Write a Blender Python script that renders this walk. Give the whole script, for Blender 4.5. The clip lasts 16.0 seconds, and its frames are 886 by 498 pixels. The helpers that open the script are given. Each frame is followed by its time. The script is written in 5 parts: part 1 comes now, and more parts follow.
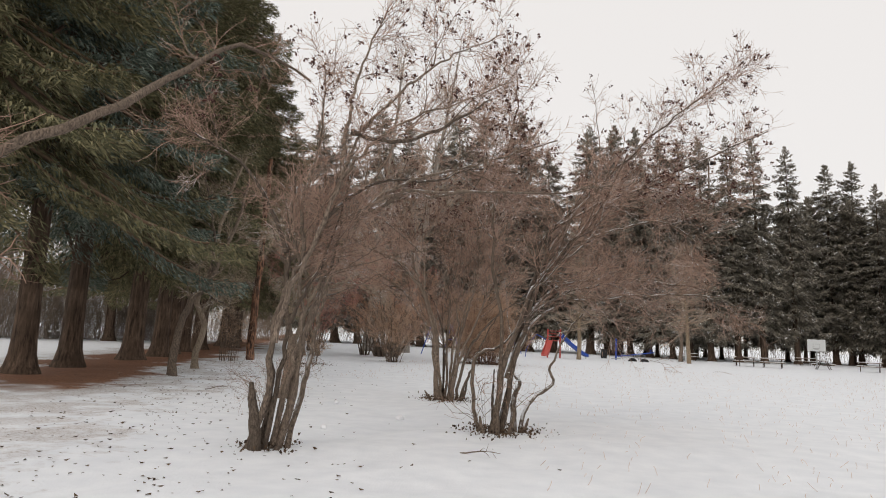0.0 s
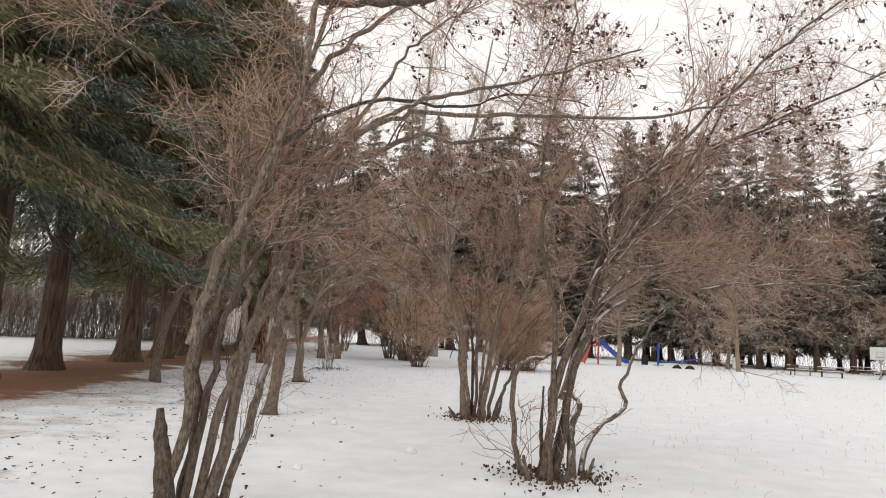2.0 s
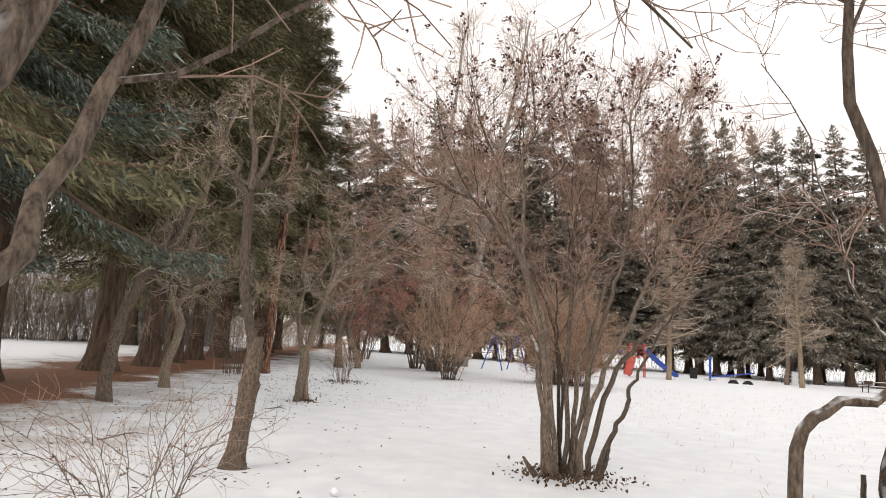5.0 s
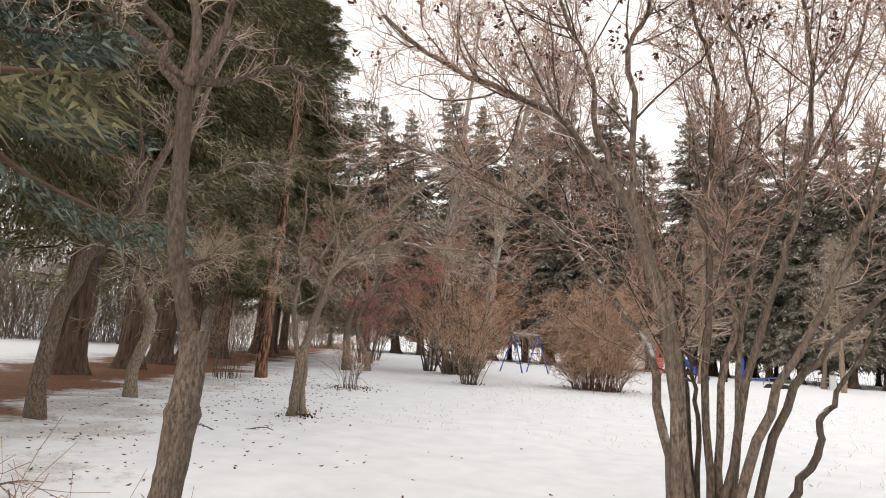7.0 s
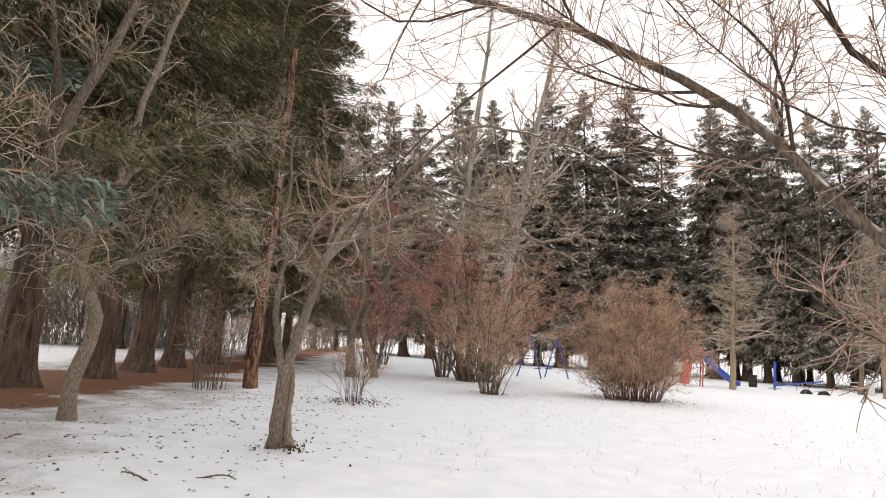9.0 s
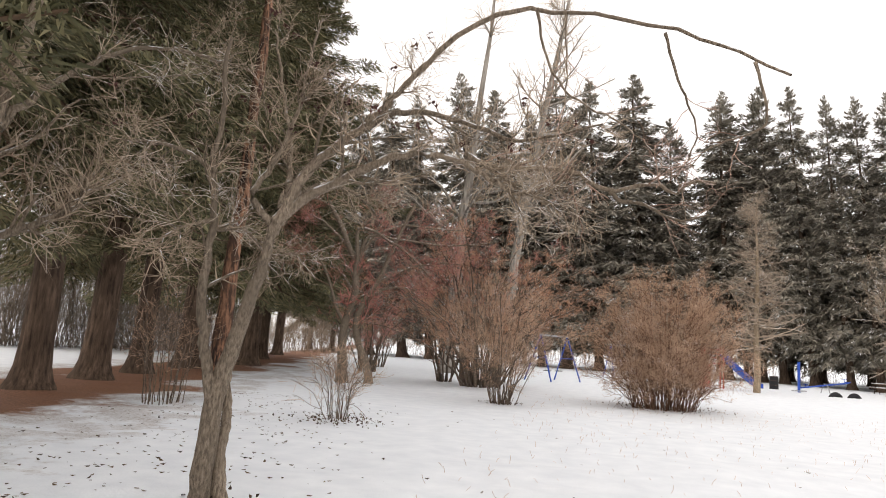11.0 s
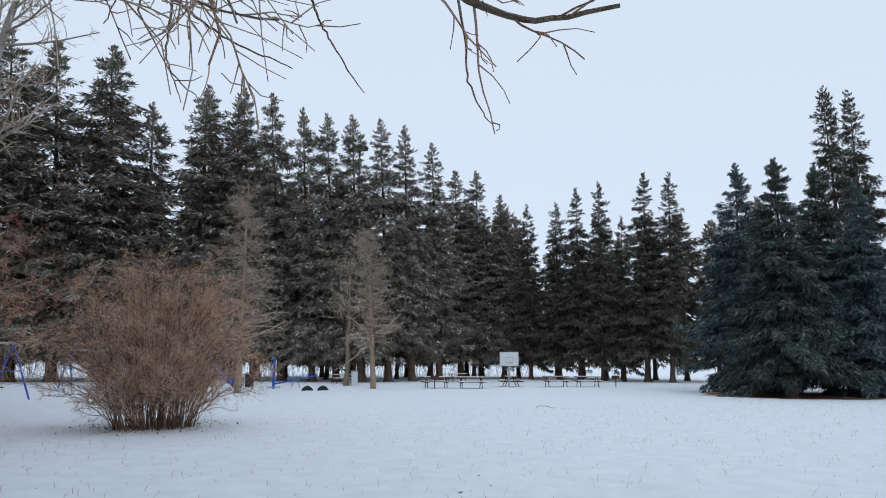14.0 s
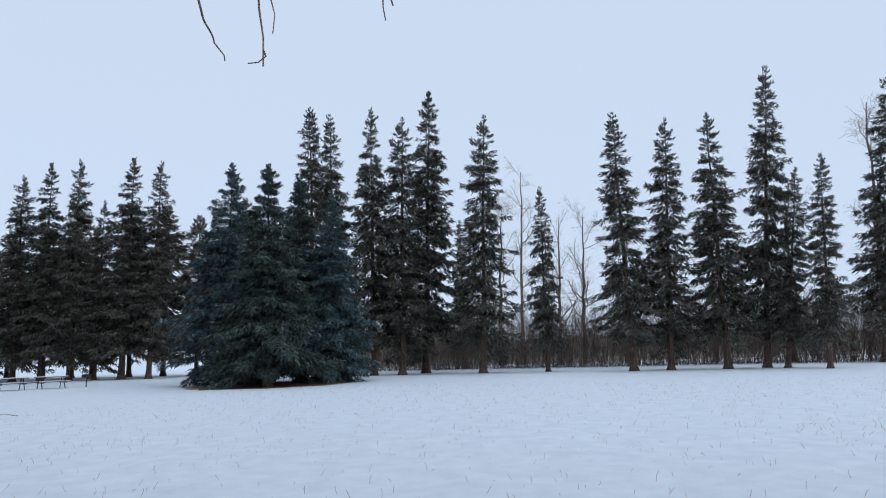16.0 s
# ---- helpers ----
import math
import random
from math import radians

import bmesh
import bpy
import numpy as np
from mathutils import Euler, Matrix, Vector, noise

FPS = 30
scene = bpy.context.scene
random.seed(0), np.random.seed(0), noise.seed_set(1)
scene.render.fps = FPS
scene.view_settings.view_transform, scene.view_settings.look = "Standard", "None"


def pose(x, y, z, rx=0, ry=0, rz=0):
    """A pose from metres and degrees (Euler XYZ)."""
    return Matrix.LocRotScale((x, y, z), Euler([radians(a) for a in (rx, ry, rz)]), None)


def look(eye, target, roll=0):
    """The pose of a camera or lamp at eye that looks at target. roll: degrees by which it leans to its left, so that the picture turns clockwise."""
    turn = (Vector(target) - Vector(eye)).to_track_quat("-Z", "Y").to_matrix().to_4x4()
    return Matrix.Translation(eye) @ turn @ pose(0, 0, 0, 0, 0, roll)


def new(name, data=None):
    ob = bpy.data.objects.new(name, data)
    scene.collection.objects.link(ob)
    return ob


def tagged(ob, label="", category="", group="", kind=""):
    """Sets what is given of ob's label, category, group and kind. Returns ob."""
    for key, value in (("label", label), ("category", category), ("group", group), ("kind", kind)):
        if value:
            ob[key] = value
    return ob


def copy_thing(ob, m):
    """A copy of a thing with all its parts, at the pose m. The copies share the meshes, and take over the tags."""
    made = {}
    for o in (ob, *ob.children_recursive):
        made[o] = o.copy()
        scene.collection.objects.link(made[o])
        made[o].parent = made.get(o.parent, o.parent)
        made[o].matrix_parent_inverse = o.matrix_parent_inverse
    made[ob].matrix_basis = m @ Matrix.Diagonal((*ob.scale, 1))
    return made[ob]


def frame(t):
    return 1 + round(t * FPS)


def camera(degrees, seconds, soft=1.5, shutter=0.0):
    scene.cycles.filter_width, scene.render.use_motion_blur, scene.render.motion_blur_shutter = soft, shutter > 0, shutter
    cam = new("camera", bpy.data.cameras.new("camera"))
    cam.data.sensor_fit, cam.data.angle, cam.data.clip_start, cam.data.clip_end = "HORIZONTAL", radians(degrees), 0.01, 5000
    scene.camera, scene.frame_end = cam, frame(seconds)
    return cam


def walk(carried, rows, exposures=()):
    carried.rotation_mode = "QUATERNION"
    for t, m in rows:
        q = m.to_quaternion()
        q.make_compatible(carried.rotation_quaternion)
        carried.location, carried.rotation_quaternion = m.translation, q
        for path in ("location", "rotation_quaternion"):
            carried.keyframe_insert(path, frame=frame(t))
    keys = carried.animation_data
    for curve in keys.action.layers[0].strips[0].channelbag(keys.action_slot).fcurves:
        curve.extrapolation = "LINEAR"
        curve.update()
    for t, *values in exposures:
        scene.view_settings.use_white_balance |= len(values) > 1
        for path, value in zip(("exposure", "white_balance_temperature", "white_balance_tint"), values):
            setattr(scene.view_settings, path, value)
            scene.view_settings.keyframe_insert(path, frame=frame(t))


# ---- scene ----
cam = camera(65.6, 16.0, soft=1.0)
PATH = [
    (0, (3.115, -1.415, 1.438), (2.882, 0.555, 1.691), 2.4),
    (0.5, (3.102, -0.58, 1.404), (2.847, 1.387, 1.657), 2.6),
    (1, (3.022, 0.216, 1.385), (2.735, 2.179, 1.638), 2.8),
    (1.5, (2.924, 1.035, 1.396), (2.618, 2.995, 1.651), 3.1),
    (2, (2.784, 1.819, 1.428), (2.461, 3.776, 1.686), 3),
    (2.5, (2.633, 2.604, 1.413), (2.297, 4.559, 1.672), 3.1),
    (3, (2.408, 3.453, 1.369), (2.055, 5.404, 1.63), 3.1),
    (3.5, (2.179, 4.224, 1.358), (1.817, 6.173, 1.624), 3.1),
    (4, (1.89, 5.03, 1.389), (1.515, 6.976, 1.657), 3.3),
    (4.2, (1.801, 5.307, 1.395), (1.424, 7.252, 1.67), 3.5),
    (6.5, (0.814, 8.697, 1.362), (0.4, 10.634, 1.64), 3.8),
    (7, (0.53, 9.422, 1.368), (0.111, 11.358, 1.645), 3.9),
    (7.5, (0.301, 10.143, 1.397), (-0.123, 12.078, 1.677), 3.7),
    (8, (0.037, 10.921, 1.383), (-0.393, 12.854, 1.664), 3.9),
    (8.5, (-0.208, 11.644, 1.395), (-0.642, 13.576, 1.676), 3.9),
    (9, (-0.422, 12.357, 1.419), (-0.859, 14.288, 1.701), 3.8),
    (11.5, (-1.35, 16.135, 1.49), (-1.78, 18.068, 1.77), 3.5),
    (12, (-1.467, 16.829, 1.482), (-1.796, 18.78, 1.771), 3.2),
    (12.5, (-1.603, 17.463, 1.46), (-1.687, 19.437, 1.768), 2.8),
    (13, (-1.715, 18.136, 1.482), (-1.516, 20.1, 1.802), 2.1),
    (13.5, (-1.793, 18.724, 1.506), (-1.244, 20.618, 1.838), 1.3),
    (14, (-1.698, 19.173, 1.571), (-0.705, 20.877, 1.904), 0.2),
    (14.5, (-1.659, 19.326, 1.605), (-0.281, 20.739, 1.935), -0.8),
    (15, (-1.765, 19.558, 1.558), (-0.113, 20.64, 1.88), -1.5),
    (15.5, (-1.84, 19.716, 1.54), (-0.034, 20.516, 1.854), -1.7),
    (16, (-1.89, 19.941, 1.583), (-0.007, 20.546, 1.881), -1.7),
]
walk(cam, [(t, look(e, g, r)) for t, e, g, r in PATH],
     exposures=[(0, 0.22, 7250, 13), (1.5, 0.42, 7300, 13), (3.5, 0.67, 7450, 14), (6.5, 0.8, 7420, 14), (9, 0.92, 7380, 14), (12.5, 0.88, 7100, 13), (13.2, 0.48, 6650, 11), (13.5, 0.22, 6400, 10),
                (14.0, 0.1, 5800, 8), (14.5, -0.02, 5560, 8), (16, -0.03, 5530, 8)])

# ---- light: overcast sky, a wide dim sun ----
world = bpy.data.worlds.new("overcast_sky")
scene.world = world
world.use_nodes = True
wt = world.node_tree
sky = wt.nodes.new("ShaderNodeTexSky")
sky.sky_type, sky.sun_disc = "NISHITA", False
sky.sun_elevation, sky.sun_rotation = radians(40), radians(200)
bg = wt.nodes["Background"]
mixsky = wt.nodes.new("ShaderNodeMix")
mixsky.data_type = "RGBA"
mixsky.inputs[0].default_value = 0.92
mixsky.inputs[7].default_value = (7.3, 7.6, 8.0, 1)
wt.links.new(sky.outputs[0], mixsky.inputs[6])
wt.links.new(mixsky.outputs[2], bg.inputs[0])
bg.inputs[1].default_value = 0.1
sun = new("sun", bpy.data.lights.new("sun", "SUN"))
sun.data.energy, sun.data.angle, sun.data.color = 0.5, radians(30), (1, 0.97, 0.92)
sun.matrix_world = look((-15, -25, 35), (0, 20, 0))

# ---- materials ----
def nodes_of(name, rough=0.8):
    m = bpy.data.materials.new(name)
    m.use_nodes = True
    t = m.node_tree
    b = t.nodes["Principled BSDF"]
    b.inputs["Roughness"].default_value = rough
    b.inputs["Specular IOR Level"].default_value = 0.25
    return m, t, b

def tex(t, scale, detail=4.0, stretch=None, vec=None, rough=0.55):
    n = t.nodes.new("ShaderNodeTexNoise")
    n.inputs["Scale"].default_value, n.inputs["Detail"].default_value = scale, detail
    n.inputs["Roughness"].default_value = rough
    c = vec
    if c is None:
        c = t.nodes.new("ShaderNodeTexCoord").outputs["Object"]
    if stretch:
        mp = t.nodes.new("ShaderNodeMapping")
        mp.inputs["Scale"].default_value = stretch
        t.links.new(c, mp.inputs[0])
        c = mp.outputs[0]
    t.links.new(c, n.inputs["Vector"])
    return n.outputs["Fac"]

def ramp(t, fac, stops):
    r = t.nodes.new("ShaderNodeValToRGB")
    e = r.color_ramp.elements
    while len(e) < len(stops):
        e.new(0.5)
    for k, (p, c) in zip(e, stops):
        k.position, k.color = p, (*c, 1) if len(c) == 3 else c
    t.links.new(fac, r.inputs[0])
    return r.outputs[0]

def mix(t, fac, a, b, kind="MIX"):
    n = t.nodes.new("ShaderNodeMix")
    n.data_type, n.blend_type = "RGBA", kind
    for sock, v in ((n.inputs[0], fac), (n.inputs[6], a), (n.inputs[7], b)):
        if isinstance(v, (int, float)):
            sock.default_value = v
        elif isinstance(v, tuple):
            sock.default_value = (*v, 1)
        else:
            t.links.new(v, sock)
    return n.outputs[2]

def calc(t, op, a, b=0.0, clamp=False):
    n = t.nodes.new("ShaderNodeMath")
    n.operation, n.use_clamp = op, clamp
    for sock, v in zip(n.inputs, (a, b)):
        if isinstance(v, (int, float)):
            sock.default_value = v
        else:
            t.links.new(v, sock)
    return n.outputs[0]

def relief(t, b, fac, strength, dist=0.02):
    n = t.nodes.new("ShaderNodeBump")
    n.inputs["Strength"].default_value, n.inputs["Distance"].default_value = strength, dist
    t.links.new(fac, n.inputs["Height"])
    t.links.new(n.outputs[0], b.inputs["Normal"])

def snow_on_top(t, col, amount, scale=8.0):
    """Snow caught on faces that look up, broken by noise."""
    g = t.nodes.new("ShaderNodeNewGeometry")
    s = t.nodes.new("ShaderNodeSeparateXYZ")
    t.links.new(g.outputs["Normal"], s.inputs[0])
    up = calc(t, "MULTIPLY", calc(t, "SUBTRACT", s.outputs[2], 0.3), 5.0, True)
    patch = calc(t, "MULTIPLY", calc(t, "SUBTRACT", tex(t, scale, 3), 1 - amount), 9.0, True)
    return mix(t, calc(t, "MULTIPLY", up, patch), col, (0.82, 0.83, 0.85))

def bark(name, dark, light, scale=9.0, snow=0.0, strength=0.7, lo=0.36, hi=0.66, stretch=0.22, vary=0.15):
    m, t, b = nodes_of(name, 0.9)
    ridges = tex(t, scale, 6, (1.6, 1.6, stretch), rough=0.65)
    blotch = tex(t, 1.4, 3)
    col = ramp(t, ridges, [(lo, dark), (hi, light)])
    col = mix(t, ramp(t, blotch, [(0.42, (0, 0, 0)), (0.66, (0.75, 0.75, 0.75))]), col, tuple(0.75 * p + 0.25 * q for p, q in zip(dark, light)))
    # random darkening per object, painting in stems that stand in shadow
    stem_shade = t.nodes.new("ShaderNodeObjectInfo").outputs["Random"]
    col = mix(t, 1.0, col, ramp(t, stem_shade, [(0.0, (1 - vary,) * 3), (0.7, (1.0, 1.0, 1.0))]), "MULTIPLY")
    if snow:
        col = snow_on_top(t, col, snow)
    t.links.new(col, b.inputs["Base Color"])
    relief(t, b, ridges, strength, 0.03)
    return m

def twig(name, a, c, snow=0.0):
    m, t, b = nodes_of(name, 0.8)
    g = t.nodes.new("ShaderNodeNewGeometry")
    col = ramp(t, g.outputs["Random Per Island"], [(0.0, a), (1.0, c)])
    if snow:
        col = snow_on_top(t, col, snow, 1.3)
    t.links.new(col, b.inputs["Base Color"])
    return m

def needles(name, dark, mid, tip, snow=0.0):
    m, t, b = nodes_of(name, 0.75)
    g = t.nodes.new("ShaderNodeNewGeometry")
    col = ramp(t, g.outputs["Random Per Island"], [(0.0, dark), (0.55, mid), (1.0, tip)])
    big = tex(t, 0.5, 3)
    col = mix(t, calc(t, "MULTIPLY", big, 0.55), col, dark)
    if snow:
        col = snow_on_top(t, col, snow, 1.7)
    t.links.new(col, b.inputs["Base Color"])
    return m

def paint(name, colour, rough=0.5, metal=0.0, wear=(0.25, 0.22, 0.2)):
    m, t, b = nodes_of(name, rough)
    n = tex(t, 6, 5)
    col = mix(t, calc(t, "MULTIPLY", calc(t, "SUBTRACT", n, 0.6), 6.0, True), colour, wear)
    t.links.new(col, b.inputs["Base Color"])
    b.inputs["Metallic"].default_value = metal
    relief(t, b, n, 0.1)
    return m

def snow_material():
    """Thin snow over dead grass; a belt of fallen needles under the spruces."""
    m, t, b = nodes_of("snow", 0.7)
    geo = t.nodes.new("ShaderNodeNewGeometry")
    pos = geo.outputs["Position"]
    fine = tex(t, 38, 5, vec=pos)
    mid = tex(t, 2.3, 5, vec=pos)
    wide = tex(t, 0.35, 4, vec=pos)
    col = ramp(t, mid, [(0.3, (0.765, 0.8, 0.845)), (0.7, (0.87, 0.9, 0.935))])
    grass = calc(t, "MULTIPLY", calc(t, "SUBTRACT", tex(t, 9, 6, (1, 2.5, 1), vec=pos, rough=0.75), 0.655), 14.0, True)
    thin = calc(t, "MULTIPLY", calc(t, "SUBTRACT", wide, 0.46), 6.0, True)
    s = t.nodes.new("ShaderNodeSeparateXYZ")
    t.links.new(pos, s.inputs[0])
    # distance from the line of trunks, warped
    off = calc(t, "ADD", calc(t, "MULTIPLY", s.outputs[1], 0.305), s.outputs[0])
    off = calc(t, "ADD", off, 4.7)
    off = calc(t, "ADD", off, calc(t, "MULTIPLY", calc(t, "SUBTRACT", tex(t, 0.3, 5, vec=pos), 0.5), 7.0))
    off = calc(t, "ADD", off, calc(t, "MULTIPLY", calc(t, "SUBTRACT", tex(t, 5, 5, vec=pos), 0.5), 1.6))
    d = calc(t, "ABSOLUTE", off)
    belt = calc(t, "MULTIPLY", calc(t, "SUBTRACT", 2.8, d), 1.4, True)
    edge = calc(t, "MULTIPLY", calc(t, "SUBTRACT", 6.6, d), 0.4, True)
    belt = calc(t, "MULTIPLY", belt, calc(t, "MULTIPLY", calc(t, "SUBTRACT", calc(t, "ADD", s.outputs[1], calc(t, "MULTIPLY", tex(t, 0.8, 6, vec=pos), 7.0)), 15.0), 0.5, True))
    tuft = calc(t, "MULTIPLY", calc(t, "SUBTRACT", tex(t, 16, 6, (1, 1.8, 1), vec=pos, rough=0.8), 0.5), 7.0, True)
    worn = calc(t, "MULTIPLY", calc(t, "ADD", calc(t, "SUBTRACT", tex(t, 0.9, 6, vec=pos, rough=0.65), 0.86), calc(t, "MULTIPLY", edge, 0.46)), 7.0, True)
    near = calc(t, "MULTIPLY", worn, calc(t, "ADD", calc(t, "MULTIPLY", tuft, 0.7), 0.3))
    duff = ramp(t, tex(t, 24, 6, vec=pos, rough=0.7), [(0.3, (0.11, 0.053, 0.034)), (0.7, (0.4, 0.2, 0.12))])
    col = mix(t, calc(t, "MULTIPLY", calc(t, "MULTIPLY", grass, thin), 0.55), col, (0.30, 0.27, 0.20))
    col = mix(t, calc(t, "MULTIPLY", near, 0.9), col, (0.24, 0.15, 0.09))
    col = mix(t, belt, col, duff)
    # bare soil under the blue spruces
    q = t.nodes.new("ShaderNodeVectorMath")
    q.operation = "DISTANCE"
    t.links.new(pos, q.inputs[0])
    q.inputs[1].default_value = (34.2, 42.6, 0)
    rr = calc(t, "ADD", q.outputs["Value"], calc(t, "MULTIPLY", tex(t, 0.9, 5, vec=pos), 3.0))
    col = mix(t, calc(t, "MULTIPLY", calc(t, "SUBTRACT", 6.6, rr), 1.2, True), col, duff)
    t.links.new(col, b.inputs["Base Color"])
    bumpy = calc(t, "ADD", calc(t, "MULTIPLY", mid, 0.7), calc(t, "MULTIPLY", fine, 0.25))
    relief(t, b, bumpy, 0.45, 0.05)
    return m

SNOW = snow_material()
BARK = bark("grey_brown_bark", (0.095, 0.072, 0.057), (0.35, 0.27, 0.21), 34, snow=0.46, strength=1.0, lo=0.38, hi=0.64, stretch=0.5, vary=0.55)
BARK_SNOWY = bark("snow_lined_bark", (0.085, 0.064, 0.05), (0.3, 0.228, 0.175), 34, snow=0.56, strength=1.0, lo=0.38, hi=0.64, stretch=0.5, vary=0.5)
BARK_BARE = bark("bare_grey_brown_bark", (0.085, 0.064, 0.05), (0.3, 0.228, 0.175), 34, strength=1.0, lo=0.38, hi=0.64, stretch=0.5, vary=0.3)
BARK_DARK = bark("dark_spruce_bark", (0.045, 0.03, 0.022), (0.21, 0.145, 0.105), 7, strength=1.0)
BARK_PALE = bark("pale_poplar_bark", (0.16, 0.14, 0.12), (0.5, 0.46, 0.41), 5)
BARK_RED = bark("peeled_red_bark", (0.035, 0.022, 0.017), (0.33, 0.17, 0.105), 7, 0.0, 1.0, 0.44, 0.57, 0.35)
BARK_STEM = bark("red_brown_shoots", (0.1, 0.052, 0.034), (0.3, 0.17, 0.115), 20)
BARK_LARCH = bark("light_larch_bark", (0.2, 0.15, 0.1), (0.42, 0.33, 0.24), 8)
TWIG = twig("grey_red_twigs", (0.2, 0.115, 0.085), (0.5, 0.32, 0.24), 0.44)
TWIG_RED = twig("red_twigs", (0.4, 0.14, 0.12), (0.62, 0.31, 0.25), 0.42)
TWIG_TAN = twig("tan_twigs", (0.38, 0.235, 0.16), (0.66, 0.46, 0.325), 0.42)
TWIG_GREY = twig("grey_twigs", (0.26, 0.19, 0.135), (0.56, 0.45, 0.34), 0.5)
TWIG_DARK = twig("dark_thicket_twigs", (0.08, 0.058, 0.046), (0.21, 0.16, 0.125), 0.3)
TWIG_CLUMP = twig("dark_red_brown_twigs", (0.2, 0.122, 0.094), (0.56, 0.385, 0.3), 0.44)
TWIG_LARCH = twig("grey_tan_larch_twigs", (0.25, 0.19, 0.145), (0.48, 0.385, 0.3), 0.44)
TWIG_ORANGE = twig("orange_brown_twigs", (0.42, 0.21, 0.13), (0.68, 0.42, 0.29), 0.4)
TWIG_HAZE = twig("grey_brown_thicket_twigs", (0.13, 0.098, 0.076), (0.34, 0.265, 0.205), 0.35)
BARK_TAN = bark("tan_grey_bark", (0.15, 0.116, 0.087), (0.44, 0.352, 0.268), 30, snow=0.48, strength=1.0, lo=0.38, hi=0.64, stretch=0.5, vary=0.3)
SEEDS = twig("dried_seed_heads", (0.05, 0.025, 0.022), (0.13, 0.06, 0.05))
BOUGH = twig("brown_spruce_boughs", (0.08, 0.052, 0.036), (0.28, 0.185, 0.125))
NEEDLE = needles("spruce_needles", (0.066, 0.066, 0.036), (0.19, 0.182, 0.098), (0.4, 0.35, 0.2))
NEEDLE_FAR = needles("far_spruce_needles", (0.04, 0.042, 0.036), (0.12, 0.117, 0.093), (0.27, 0.235, 0.185), 0.3)
# belt needles paler than the far ones: distance haze mixed into their brown
NEEDLE_BELT_HAZE = needles("hazed_belt_spruce_needles", (0.105, 0.098, 0.082), (0.275, 0.248, 0.202), (0.48, 0.43, 0.355), 0.41)
NEEDLE_BLUE = needles("blue_spruce_needles", (0.035, 0.055, 0.056), (0.1, 0.142, 0.15), (0.3, 0.38, 0.4))
NEEDLE_GREEN = needles("dark_green_spruce_needles", (0.03, 0.042, 0.036), (0.085, 0.11, 0.098), (0.22, 0.26, 0.235))
NEEDLE_YOUNG = needles("young_blue_spruce_needles", (0.062, 0.086, 0.068), (0.165, 0.212, 0.175), (0.4, 0.46, 0.4))
LEAF = twig("fallen_leaves", (0.035, 0.022, 0.016), (0.14, 0.09, 0.055))
BLUE = paint("blue_paint", (0.03, 0.09, 0.42))
RED = paint("red_paint", (0.52, 0.09, 0.075))
STEEL = paint("galvanised_steel", (0.42, 0.43, 0.44), 0.45, 0.6)
WHITE = paint("weathered_white_board", (0.62, 0.64, 0.64), 0.6, wear=(0.42, 0.43, 0.42))
WOOD = bark("weathered_planks", (0.13, 0.09, 0.06), (0.3, 0.22, 0.16), 10)
RUST = paint("rusty_steel", (0.07, 0.045, 0.035), 0.8)
RUBBER = paint("black_rubber", (0.025, 0.025, 0.027), 0.85, wear=(0.06, 0.06, 0.06))
CLEAN_SNOW = paint("settled_snow", (0.84, 0.85, 0.87), 0.8, wear=(0.7, 0.72, 0.75))
SLOPE = paint("far_bank_grass", (0.33, 0.29, 0.24), 0.95, wear=(0.75, 0.76, 0.78))

# ---- mesh helpers ----
def mesh_from(name, verts, faces, mat, smooth=True):
    """verts (n,3) and equal-sided faces (m,k), as arrays."""
    verts, faces = np.asarray(verts, np.float32), np.asarray(faces, np.int32)
    me = bpy.data.meshes.new(name)
    k = faces.shape[1]
    me.vertices.add(len(verts))
    me.vertices.foreach_set("co", verts.ravel())
    me.loops.add(faces.size)
    me.loops.foreach_set("vertex_index", faces.ravel())
    me.polygons.add(len(faces))
    me.polygons.foreach_set("loop_start", np.arange(0, faces.size, k, dtype=np.int32))
    me.polygons.foreach_set("loop_total", np.full(len(faces), k, np.int32))
    me.polygons.foreach_set("use_smooth", np.full(len(faces), smooth, bool))
    me.update(calc_edges=True)
    me.validate()
    me.materials.append(mat)
    return me

def hang(name, me, parent, label="", kind=""):
    ob = new(name, me)
    ob.parent = parent
    return tagged(ob, label=label, kind=kind)

def part(name, bm, mat, parent, label=""):
    me = bpy.data.meshes.new(name)
    bm.normal_update()
    bm.to_mesh(me)
    bm.free()
    me.materials.append(mat)
    ob = new(name, me)
    ob.parent = parent
    return tagged(ob, label=label)

def thing(name, x, y, label, category, group="", kind="", z=0.0, rz=0.0):
    ob = new(name)
    ob.empty_display_size = 0.2
    ob.matrix_basis = pose(x, y, z, 0, 0, rz)
    return tagged(ob, label, category, group, kind)

def box(bm, sx, sy, sz, m=Matrix(), bevel=0.008):
    r = bmesh.ops.create_cube(bm, size=1, matrix=m @ Matrix.Diagonal((sx, sy, sz, 1)))
    es = list({e for v in r["verts"] for e in v.link_edges})
    if bevel:
        bmesh.ops.bevel(bm, geom=es, offset=bevel, segments=1, affect="EDGES")

def rod(bm, a, c, r, seg=8):
    a, c = Vector(a), Vector(c)
    d = c - a
    m = Matrix.Translation((a + c) / 2) @ d.to_track_quat("Z", "Y").to_matrix().to_4x4()
    bmesh.ops.create_cone(bm, segments=seg, radius1=r, radius2=r, depth=d.length, cap_ends=True, matrix=m)

def unit(v):
    return v / np.maximum(np.linalg.norm(v, axis=-1, keepdims=True), 1e-9)

